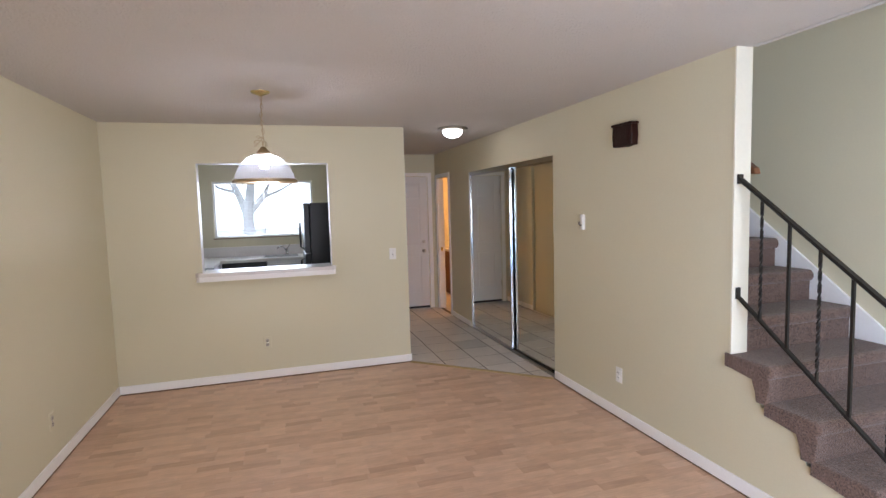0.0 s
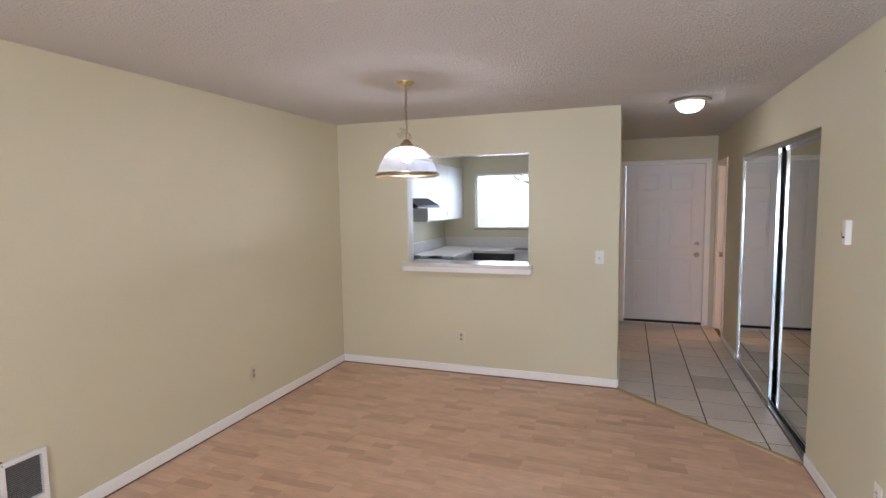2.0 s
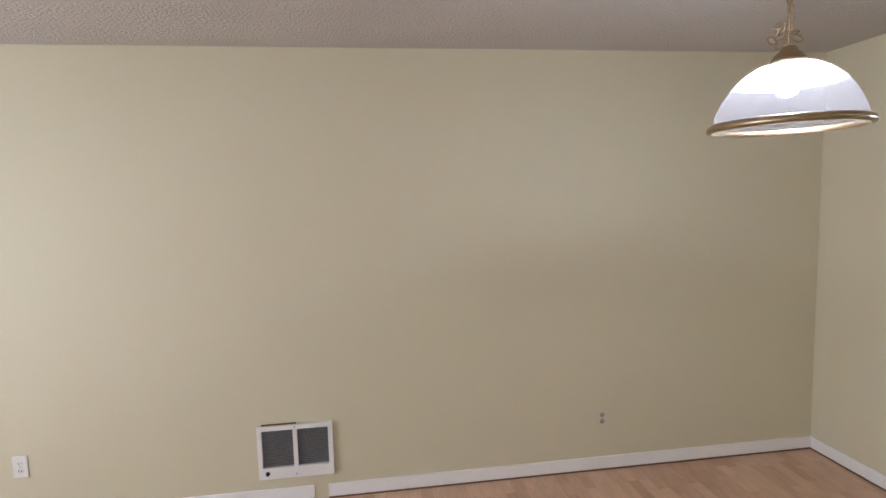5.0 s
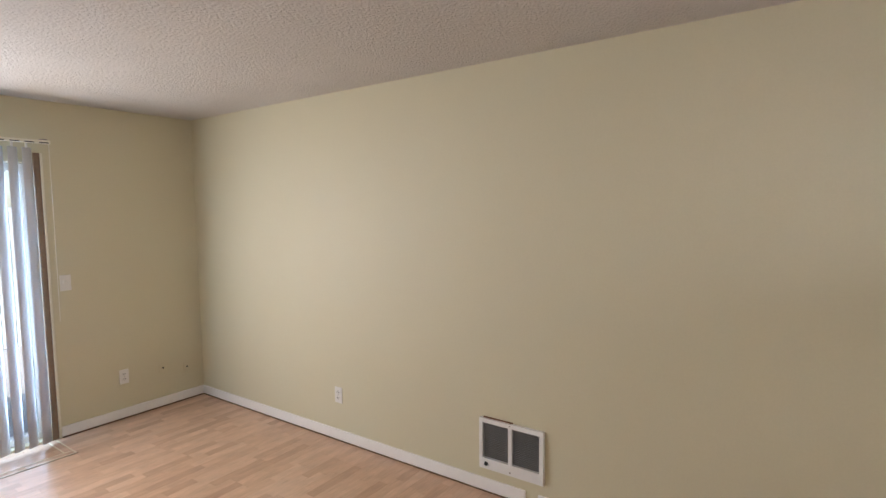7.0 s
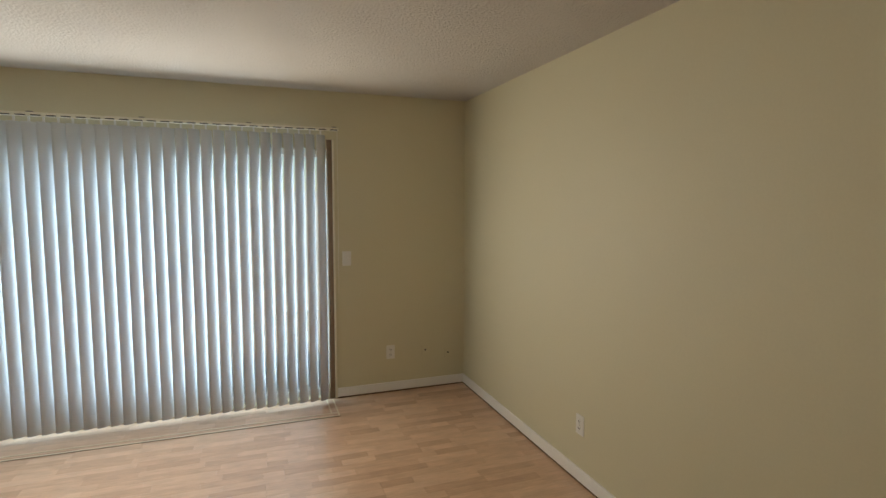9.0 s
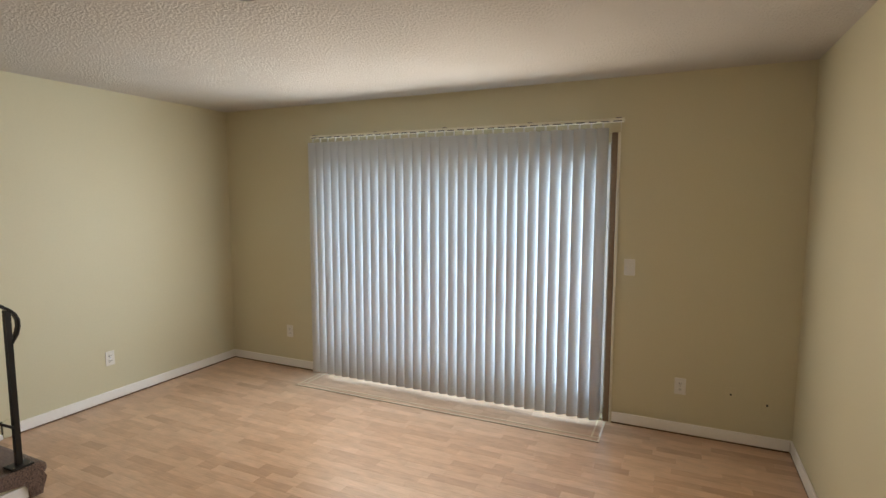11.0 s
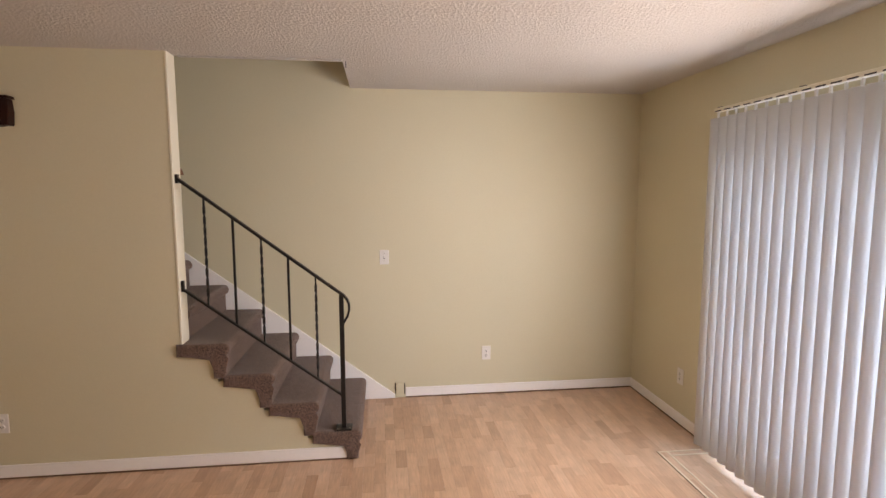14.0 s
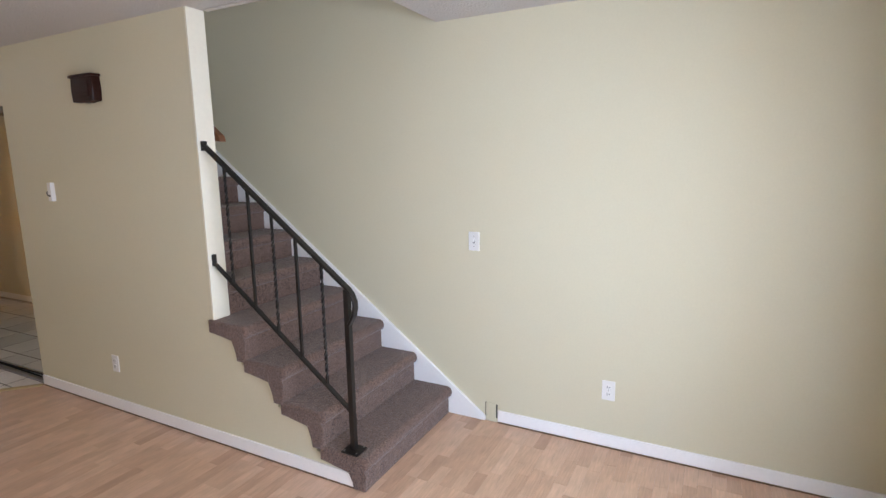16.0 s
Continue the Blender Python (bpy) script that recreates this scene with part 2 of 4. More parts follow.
RAILWOOD = varied("stained_handrail_wood", (0.17, 0.07, 0.03), 0.4, 0.25, 6.0, 40.0, 0.1, 0.001, stretch=(1, 0.15, 1))
JAMB = varied("brown_jamb", (0.24, 0.16, 0.10), 0.5, 0.15, 4.0, 40.0, 0.1, 0.001)
VANE = vane_material()
GLASS = clear_pane("window_glass", (0.95, 0.97, 0.96))
SHADE = shade_material("ribbed_glass", 0.97)
FROST = shade_material("frosted_glass", 0.82)
OPAL = glowing("lit_opal_glass", (1.0, 0.96, 0.93), 10.0)
BULB = glowing("lit_bulb", (1.0, 0.96, 0.92), 340.0)
CABINET = varied("white_cabinet_paint", (0.80, 0.80, 0.80), 0.35, 0.02, 3.0, 40.0, 0.03, 0.001)
COUNTER = varied("speckled_laminate_top", (0.72, 0.69, 0.66), 0.3, 0.06, 8.0, 220.0, 0.0)
BLACK = varied("black_appliance", (0.012, 0.012, 0.014), 0.4, 0.2, 3.0, 60.0, 0.05, 0.001)
STEEL = varied("stainless_steel", (0.55, 0.55, 0.56), 0.28, 0.05, 4.0, 60.0, 0.03, 0.0005, metal=1.0)
CONCRETE = varied("patio_concrete", (0.42, 0.40, 0.37), 0.85, 0.15, 1.0, 30.0, 0.3, 0.003)
FENCE = varied("white_fence_paint", (0.74, 0.73, 0.71), 0.8, 0.2, 1.5, 20.0, 0.3, 0.003, stretch=(1, 1, 0.08))
GRASS = varied("lawn", (0.07, 0.12, 0.035), 0.9, 0.35, 0.8, 25.0, 0.6, 0.02)
BARK = varied("grey_bark", (0.36, 0.34, 0.31), 0.9, 0.3, 3.0, 24.0, 0.6, 0.01)
LEAF = varied("tree_leaf", (0.08, 0.12, 0.04), 0.6, 0.3, 2.0, 20.0, 0.0)

# ---- mesh helpers ----


def add_box(bm, lo, hi, bevel=0.0, segments=2):
    r = bmesh.ops.create_cube(bm, size=1.0)
    vs = r["verts"]
    size = [b - a for a, b in zip(lo, hi)]
    mid = [(a + b) / 2 for a, b in zip(lo, hi)]
    for v in vs:
        v.co = Vector([m + c * s for m, c, s in zip(mid, v.co, size)])
    if bevel:
        edges = list({e for v in vs for e in v.link_edges})
        bmesh.ops.bevel(bm, geom=edges, offset=bevel, segments=segments, affect="EDGES", profile=0.5)
    return bm


def box(lo, hi, bevel=0.0, segments=2):
    return add_box(bmesh.new(), lo, hi, bevel, segments)


def add_tube(bm, points, radius, sides=10, square=False):
    """A round or square bar along a line of points."""
    pts = [Vector(p) for p in points]
    rings = []
    up = Vector((0, 0, 1))
    for i, p in enumerate(pts):
        d = (pts[min(i + 1, len(pts) - 1)] - pts[max(i - 1, 0)]).normalized()
        ref = Vector((1, 0, 0)) if abs(d.z) > 0.9 else up
        a = d.cross(ref).normalized()
        b = d.cross(a).normalized()
        n = 4 if square else sides
        rr = radius[i] if isinstance(radius, (list, tuple)) else radius
        ring = []
        for k in range(n):
            w = 2 * math.pi * (k + (0.5 if square else 0)) / n
            f = rr * (math.sqrt(2) if square else 1)
            ring.append(bm.verts.new(p + a * math.cos(w) * f + b * math.sin(w) * f))
        rings.append(ring)
    for r1, r2 in zip(rings, rings[1:]):
        for k in range(len(r1)):
            j = (k + 1) % len(r1)
            bm.faces.new((r1[k], r1[j], r2[j], r2[k]))
    bm.faces.new(rings[0][::-1])
    bm.faces.new(rings[-1])
    return bm


def tube(points, radius, sides=10, square=False):
    return add_tube(bmesh.new(), points, radius, sides, square)


def add_lathe(bm, profile, centre=(0, 0, 0), sides=32, ripple=0.0, axis="z"):
    """A turned shape from (radius, height) pairs."""
    rings = []
    for r, h in profile:
        ring = []
        for k in range(sides):
            w = 2 * math.pi * k / sides
            f = max(r, 0.0004) * (1 + ripple * (1 if k % 2 else -1))
            c, s = f * math.cos(w), f * math.sin(w)
            co = {"z": (c, s, h), "y": (c, h, s), "x": (h, c, s)}[axis]
            ring.append(bm.verts.new(Vector(centre) + Vector(co)))
        rings.append(ring)
    for a, b in zip(rings, rings[1:]):
        for k in range(sides):
            j = (k + 1) % sides
            bm.faces.new((a[k], a[j], b[j], b[k]))
    return bm


def lathe(profile, centre=(0, 0, 0), sides=32, ripple=0.0, axis="z"):
    return add_lathe(bmesh.new(), profile, centre, sides, ripple, axis)


def prism(outline, axis, lo, hi, bevel=0.0):
    """An outline in two coordinates pushed along the third axis."""
    bm = bmesh.new()
    order = {"x": lambda u, v, w: (w, u, v), "y": lambda u, v, w: (u, w, v), "z": lambda u, v, w: (u, v, w)}[axis]
    a = [bm.verts.new(order(u, v, lo)) for u, v in outline]
    b = [bm.verts.new(order(u, v, hi)) for u, v in outline]
    bm.faces.new(a[::-1])
    bm.faces.new(b)
    for k in range(len(a)):
        j = (k + 1) % len(a)
        bm.faces.new((a[k], a[j], b[j], b[k]))
    if bevel:
        bmesh.ops.bevel(bm, geom=list(bm.edges), offset=bevel, segments=2, affect="EDGES", profile=0.5)
    return bm


def mesh_of(name, bm, material, smooth=False):
    bmesh.ops.recalc_face_normals(bm, faces=bm.faces)
    me = bpy.data.meshes.new(name)
    bm.to_mesh(me)
    bm.free()
    me.materials.append(material)
    if smooth:
        me.shade_smooth()
    return me


def structure(name, bm, material, label="", smooth=False):
    return tagged(new(name, mesh_of(name, bm, material, smooth)), label, kind="structure")


def thing(name, at, label, category, group=""):
    ob = new(name)
    ob.location = at
    ob.empty_display_size = 0.05
    return tagged(ob, label, category, group)


def part(name, bm, material, parent, label="", smooth=False):
    ob = new(name, mesh_of(name, bm, material, smooth))
    ob.parent = parent
    return tagged(ob, label)


def wall_boxes(along, near, far, u0, u1, z0, z1, holes=()):
    """A wall of thickness near..far that runs along an axis from u0 to u1, with openings (u, u, z, z)."""
    bm = bmesh.new()
    cuts = sorted({u0, u1, *[h[0] for h in holes], *[h[1] for h in holes]})
    for a, b in zip(cuts, cuts[1:]):
        spans = [(z0, z1)]
        for h in holes:
            if h[0] <= a + 1e-6 and h[1] >= b - 1e-6:
                spans = [s for lo, hi in spans for s in ((lo, min(hi, h[2])), (max(lo, h[3]), hi)) if s[1] - s[0] > 1e-4]
        for lo, hi in spans:
            add_box(bm, (a, near, lo) if along == "x" else (near, a, lo), (b, far, hi) if along == "x" else (far, b, hi))
    bmesh.ops.remove_doubles(bm, verts=bm.verts, dist=1e-5)
    return bm


# ---- structure ----
structure("wall_west", wall_boxes("y", -0.15, 0.0, -0.15, 9.68, -0.1, H), WALL, "long cream painted drywall side wall")
structure("wall_south", wall_boxes("x", -0.15, 0.0, 0.0, XE, -0.1, H, [(1.165, 3.615, 0.02, 2.0)]), WALL, "cream painted wall around the sliding patio door")
structure("wall_east", wall_boxes("y", XE, XE + 0.15, -0.15, 6.9, -0.1, 5.0), WALL, "cream painted wall beside the carpeted stairs")
structure("wall_kitchen", wall_boxes("x", YN, YN + 0.12, 0.0, 2.715, -0.1, H, [(0.755, 1.945, 1.037, 2.083)]), WALL, "cream wall with a pass-through opening to the kitchen")
structure("wall_closet", wall_boxes("y", XC, XC + 0.105, 3.285, YD + 0.12, -0.1, H, [(5.25, 7.45, -0.1, 2.06), (8.31, 8.90, -0.1, 2.06)]), WALL, "cream wall with mirrored closet doors and thermostat")
structure("wall_entry", wall_boxes("x", YD, YD + 0.12, 2.45, XC, -0.1, H, [(2.745, 3.705, -0.1, 2.10)]), WALL, "cream end wall around the entry door")
structure("wall_hall_1", wall_boxes("y", 2.60, 2.715, YN + 0.121, 7.25, -0.1, H), WALL, "short cream wall between kitchen and entry hall")
# made-up wall across the kitchen opening, which hides the dark fridge
structure("wall_hall_2", wall_boxes("y", 2.56, 2.605, 7.251, 8.059, -0.1, H), WALL, "plain cream wall added across the opening to the kitchen")
structure("wall_hall_3", wall_boxes("y", 2.56, 2.65, 8.06, YD, -0.1, H), WALL, "cream wall beside the entry door")
structure("wall_kitchen_back", wall_boxes("x", YB, YB + 0.15, 0.0, 2.5, -0.1, H, [(0.515, 1.97, 1.235, 2.085)]), WALL, "cream kitchen wall around the window")
structure("wall_kitchen_end", wall_boxes("y", 2.45, 2.50, YD + 0.12, YB + 0.15, -0.1, H), WALL, "short cream closing wall")
# closet inside and bathroom
structure("wall_closet_back", wall_boxes("y", 4.6, 4.7, 5.15, 7.7, -0.1, H), WALL, "cream closet back wall")
structure("wall_closet_side", wall_boxes("x", 7.6, 7.7, XC + 0.1, 6.2, -0.1, H), WALL, "cream wall between closet and bathroom")
structure("wall_bath_east", wall_boxes("y", 6.2, 6.3, 7.6, 10.6, -0.1, H), WALL, "bathroom side wall")
structure("wall_bath_north", wall_boxes("x", 10.5, 10.6, XC, 6.2, -0.1, H), WALL, "bathroom end wall")
structure("wall_bath_west", wall_boxes("y", XC, XC + 0.1, YD + 0.12, 10.5, -0.1, H), WALL, "bathroom inner wall")
# stairwell shell above the ceiling
structure("wall_well_south", box((3.945, 2.17, H + 0.252), (XE, 2.318, 5.0)), WALL, "end face of the stairwell above the ceiling")
structure("wall_well_west", box((3.795, 2.17, H + 0.252), (3.943, 6.9, 5.0)), WALL, "upper stairwell wall")
# the opening is made up, to hold the stairwell's fill lamp
structure("wall_well_north", wall_boxes("x", 6.75, 6.9, 3.945, XE, H, 5.0, [(4.0, 4.74, 3.6, 4.6)]), WALL, "upper stairwell end wall with an added opening for the fill lamp")
structure("ceiling_upper", box((3.75, 2.15, 5.0), (XE + 0.15, 6.9, 5.1)), CEIL, "white ceiling above the stairs")

# ceiling with the stairwell left open
cm = bmesh.new()
for lo, hi in (((-0.15, -0.15), (3.945, 10.6)), ((3.945, -0.15), (XE + 0.15, 2.32)), ((3.945, 6.75), (XE + 0.15, 10.6)), ((XE + 0.15, 6.75), (6.3, 10.6))):
    add_box(cm, (*lo, H), (*hi, H + 0.25))
bmesh.ops.remove_doubles(cm, verts=cm.verts, dist=1e-5)
structure("ceiling", cm, CEIL, "white stippled ceiling with a rough sprayed texture")
structure("trim", box((3.92, 2.318, H - 0.008), (3.952, 3.25, H - 0.001), 0.003), CEIL, "painted bead along the stairwell edge of the ceiling")
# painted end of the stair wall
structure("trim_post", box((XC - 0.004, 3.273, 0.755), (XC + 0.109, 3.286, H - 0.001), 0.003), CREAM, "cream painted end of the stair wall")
side = [(2.30, -0.1), (3.285, -0.1)]
for k in (4, 3, 2, 1):
    side += [(3.285 if k == 4 else NOSE + RUN * k + 0.08, RISE * k - 0.05), (NOSE + RUN * (k - 1) + 0.08, RISE * k - 0.05)]
structure("wall_stair_side", prism(side, "x", XC, XC + 0.1), WALL, "cream painted stepped wall under the open stairs")



def baseboard(name, lo, hi, label="white painted baseboard along the wall"):
    inset = 0.003
    # dark strip in the gap: the shade under the board, put in as colour
    structure("trim_" + name, box((lo[0] + inset, lo[1] + inset, 0.0005), (hi[0] - inset, hi[1] - inset, lo[2] + 0.002)), SUBFLOOR_AND_GAP, "dark strip filling the baseboard gap in place of its shade")
    return structure(name, box(lo, hi, 0.004), TRIM, label)


BH, BT = 0.085, 0.013
baseboard("baseboard_west_1", (0.0, 0.0, 0.011), (BT, 3.21, BH))
baseboard("baseboard_west_2", (0.0, 3.285, 0.011), (BT, YN, BH))
baseboard("baseboard_kitchen", (BT, YN - BT, 0.011), (2.715, YN, BH))
baseboard("baseboard_closet", (XC - BT, 2.31, 0.011), (XC, 5.235, BH))
baseboard("baseboard_hall", (XC - BT, 7.47, 0.014), (XC, 8.25, BH))
baseboard("baseboard_hall_west", (2.715, YN, 0.014), (2.715 + BT, 7.25, BH))
baseboard("baseboard_hall_end", (2.65, 8.06, 0.014), (2.65 + BT, YD - 0.017, BH))
baseboard("baseboard_east", (XE - BT, BT, 0.011), (XE, 1.925, BH))
baseboard("baseboard_south_1", (BT, 0.0, 0.011), (1.104, BT, BH))
baseboard("baseboard_south_2", (3.675, 0.0, 0.011), (XE, BT, BH))
# sloping skirt board on the east wall
structure("trim_skirt", prism([(2.01, 0.004), (2.5, 0.004), (6.4, 2.95), (6.4, 3.355), (2.01, 0.0315)], "x", XE - 0.02, XE, 0.002), TRIM, "white skirt board rising along the stairs")
structure("trim_patch", box((XE - 0.012, 1.938, 0.012), (XE, 2.003, 0.125), 0.002), WALL, "cut drywall patch beside the skirt board")
for ya, yb, za, zb in ((1.929, 1.937, 0.03, 0.118), (2.004, 2.009, 0.034, 0.124)):
    structure("trim_patch_gap", box((XE - 0.005, ya, za), (XE, yb, zb)), DARK, "dark gap beside the patch")

# ---- carpeted stairs ----
stairs = thing("staircase", (4.33, 4.0, 0), "straight stairs wrapped in brown cut-pile carpet", "stairs")


def step_bm(k):
    y, z = NOSE + RUN * (k - 1), RISE * k - 0.008
    x0 = 3.815 if k <= 4 else XC + 0.107
    x1 = XE - 0.021
    t = 0.075
    y1 = y + RUN + 0.05
    z0 = z - RISE
    z0 = max(z0 - 0.02, 0.003)
    outline = [(y + 0.028, z0), (y + 0.028, z - t + 0.004)]
    for i in range(8):
        w = math.pi * (1.36 - i * 0.86 / 7)
        outline.append((y + t / 2 + t / 2 * math.cos(w) * 0.95, z - t / 2 + t / 2 * math.sin(w)))
    outline += [(y1, z), (y1, z - t), (y + 0.1, z - t), (y + 0.1, z0)]
    bm = prism([(u - 4.0, v) for u, v in outline], "x", x0 - 4.33, x1 - 4.33)
    if k <= 4:
        rim = [e for e in bm.edges if all(abs(v.co.x - (x0 - 4.33)) < 1e-5 for v in e.verts)]
        bmesh.ops.bevel(bm, geom=rim, offset=0.018, segments=3, affect="EDGES", profile=0.5)
    return bm


for k in range(1, 14):
    part("step", step_bm(k), CARPET, stairs)

# ---- iron stair railing ----
RX = 3.865
railing = thing("stair_railing", (RX, 2.35, 0.188), "black wrought-iron stair railing with alternating twisted balusters", "railing")


def loc(y, z, x=RX):
    return (x - RX, y - 2.35, z - 0.188)


def rail_z(y):
    return 1.041 + 0.7595 * (y - 2.35)


def low_z(y):
    return 0.398 + 0.749 * (y - 2.35)


def flat_bar(points, w, h):
    """A flat bar of width w across the rail and height h."""
    bm = bmesh.new()
    rings = []
    pts = [Vector(p) for p in points]
    for i, p in enumerate(pts):
        d = (pts[min(i + 1, len(pts) - 1)] - pts[max(i - 1, 0)]).normalized()
        n = Vector((1, 0, 0)).cross(d).normalized()
        rings.append([bm.verts.new(p + Vector((sx * w / 2, 0, 0)) + n * sn * h / 2) for sx, sn in ((-1, -1), (1, -1), (1, 1), (-1, 1))])
    for a, b in zip(rings, rings[1:]):
        for k in range(4):
            bm.faces.new((a[k], a[(k + 1) % 4], b[(k + 1) % 4], b[k]))
    bm.faces.new(rings[0][::-1])
    bm.faces.new(rings[-1])
    bmesh.ops.bevel(bm, geom=[e for e in bm.edges], offset=0.0025, segments=1, affect="EDGES")
    return bm


top = [loc(3.268, rail_z(3.268)), loc(2.37, rail_z(2.37))]
part("top_rail", flat_bar(top, 0.034, 0.016), IRON, railing)
curl = [loc(2.372, 1.058), loc(2.34, 1.035), loc(2.318, 1.010), loc(2.305, 0.978), loc(2.304, 0.943), loc(2.314, 0.903), loc(2.332, 0.873), loc(2.342, 0.856)]
part("lambs_tongue", flat_bar(curl, 0.034, 0.014), IRON, railing)
part("bottom_rail", flat_bar([loc(3.258, low_z(3.268)), loc(2.355, low_z(2.355))], 0.026, 0.014), IRON, railing)
part("newel_post", tube([loc(2.35, 0.19), loc(2.35, 1.036)], 0.0135, square=True), IRON, railing)
bm = box(loc(2.30, 0.188, RX - 0.045), loc(2.40, 0.198, RX + 0.045), 0.002)
part("base_plate", bm, IRON, railing)
for sx, sy in ((-1, -1), (1, -1), (1, 1), (-1, 1)):
    part("screw", lathe([(0.006, 0.0), (0.006, 0.003), (0.003, 0.005), (0, 0.005)], loc(2.35 + sy * 0.036, 0.198, RX + sx * 0.033), 8), CHROME, railing)
for i, y in enumerate((3.125, 2.968, 2.811, 2.659, 2.501)):
    z0, z1 = low_z(y), rail_z(y)
    bm = bmesh.new()
    if i % 2 == 0:
        n = 90
        rings = []
        for j in range(n + 1):
            f = j / n
            z = z0 + (z1 - z0) * f
            g = min(max((f - 0.08) / 0.84, 0), 1)
            turn = g * 2 * math.pi * 4.5
            c, n2 = math.cos(turn), math.sin(turn)
            rings.append([bm.verts.new(Vector(loc(y, z)) + Vector((u * c - v * n2, u * n2 + v * c, 0))) for u, v in ((0.0075, 0.0045), (-0.0075, 0.0045), (-0.0075, -0.0045), (0.0075, -0.0045))])
        for a, b in zip(rings, rings[1:]):
            for k in range(4):
                bm.faces.new((a[k], a[(k + 1) % 4], b[(k + 1) % 4], b[k]))
    else:
        add_tube(bm, [loc(y, z0), loc(y, z1)], 0.0065, square=True)
    part("baluster", bm, IRON, railing, "twisted iron baluster" if i % 2 == 0 else "plain square iron baluster")
part("wall_bracket", box(loc(3.257, rail_z(3.268) - 0.03, RX - 0.016), loc(3.272, rail_z(3.268) + 0.022, RX + 0.016), 0.002), IRON, railing)
part("wall_bracket", box(loc(3.257, low_z(3.268) - 0.01, RX - 0.012), loc(3.272, low_z(3.268) + 0.055, RX + 0.012), 0.002), IRON, railing)

# wooden handrail on the inner face of the stair wall
handrail = thing("handrail", (4.008, 3.36, 1.77), "dark stained wooden handrail on the stair wall", "handrail")
bm = prism([(-0.08, -0.01), (-0.07, 0.025), (2.7, 2.085), (2.7, 2.035), (0.0, 0.0)], "x", -0.022, 0.022, 0.006)
part("rail", bm, RAILWOOD, handrail)
for y in (0.25, 1.4):
    part("bracket", tube([(0, y, 0.754 * y), (0, y, 0.754 * y - 0.05), (-0.065, y, 0.754 * y - 0.06)], 0.007), BRASS, handrail)

# ---- closet with mirror doors ----
closet = thing("mirror_closet_doors", (XC, 6.35, 0), "pair of sliding mirror closet doors in chrome frames", "closet door")


def mirror_door(x, y0, y1, turn=0.0):
    w = (y1 - y0) / 2
    z0, z1 = 0.022, 2.02
    d = part("mirror_door", box((0.003, -w + 0.018, z0 + 0.02), (0.012, w - 0.018, z1 - 0.02)), MIRROR, closet, "full-height mirror panel")
    d.location, d.rotation_euler = (x - XC, (y0 + y1) / 2 - 6.35, 0), (0, 0, radians(turn))
    for a, b in ((-w, -w + 0.022), (w - 0.022, w)):
        part("stile", box((-0.006, a, z0), (0.02, b, z1), 0.004), CHROME, d)
    part("bottom_rail", box((-0.002, -w + 0.022, z0), (0.018, w - 0.022, z0 + 0.025), 0.003), CHROME, d)
    part("top_rail", box((-0.002, -w + 0.022, z1 - 0.02), (0.018, w - 0.022, z1), 0.003), CHROME, d)


mirror_door(XC + 0.012, 6.20, 7.438)
mirror_door(XC + 0.05, 5.265, 6.30, 0.8)
part("floor_track", box((0.004, 5.252 - 6.35, 0.004), (0.08, 7.448 - 6.35, 0.02), 0.002), STEEL, closet)
part("track_rib", box((0.036, 5.254 - 6.35, 0.02), (0.042, 7.446 - 6.35, 0.03)), DARK, closet)
part("head_track", box((0.002, 5.252 - 6.35, 2.015), (0.085, 7.448 - 6.35, 2.059), 0.002), CHROME, closet)
part("side_jamb", box((0.002, 7.439 - 6.35, 0.004), (0.09, 7.448 - 6.35, 2.015)), TRIM, closet)

# ---- entry door ----
door = tagged(thing("door_1", (3.225, YD, 0), "closed white six-panel entry door with brass-coloured lock", "door"), kind="structure")


def six_panel(parent, w, h, y, z0):
    """A slab of stiles and rails with six raised panels."""
    x0 = -w / 2
    cols = ((x0 + 0.12, -0.055), (0.055, -x0 - 0.12))
    rows = ((0.22, 0.82), (0.97, 1.59), (1.71, 1.94))
    slab = part("slab", box((x0, y + 0.012, z0), (x0 + w, y + 0.04, z0 + h)), DOOR, parent)
    xs = (x0, cols[0][0], cols[0][1], cols[1][0], cols[1][1], -x0)
    for a, b in ((xs[0], xs[1]), (xs[2], xs[3]), (xs[4], xs[5])):
        part("stile", box((a, y, z0), (b, y + 0.013, z0 + h), 0.002), DOOR, slab)
    zs = (0.0, 0.22, 0.82, 0.97, 1.59, 1.71, 1.94, h)
    for a, b in ((zs[0], zs[1]), (zs[2], zs[3]), (zs[4], zs[5]), (zs[6], zs[7])):
        for ca, cb in cols:
            part("rail", box((ca, y + 0.0005, z0 + a), (cb, y + 0.013, z0 + b), 0.002), DOOR, slab)
    for ra, rb in rows:
        for ca, cb in cols:
            part("panel", box((ca + 0.022, y + 0.003, z0 + ra + 0.022), (cb - 0.022, y + 0.014, z0 + rb - 0.022), 0.008), DOOR, slab)
    return slab


six_panel(door, 0.945, 2.05, 0.0, 0.045)
part("sweep", box((-0.475, -0.004, 0.012), (0.475, 0.03, 0.044), 0.003), DARK, door, "black rubber door sweep")
part("threshold", box((-0.48, -0.03, 0.004), (0.48, 0.1, 0.014), 0.003), NICKEL, door)
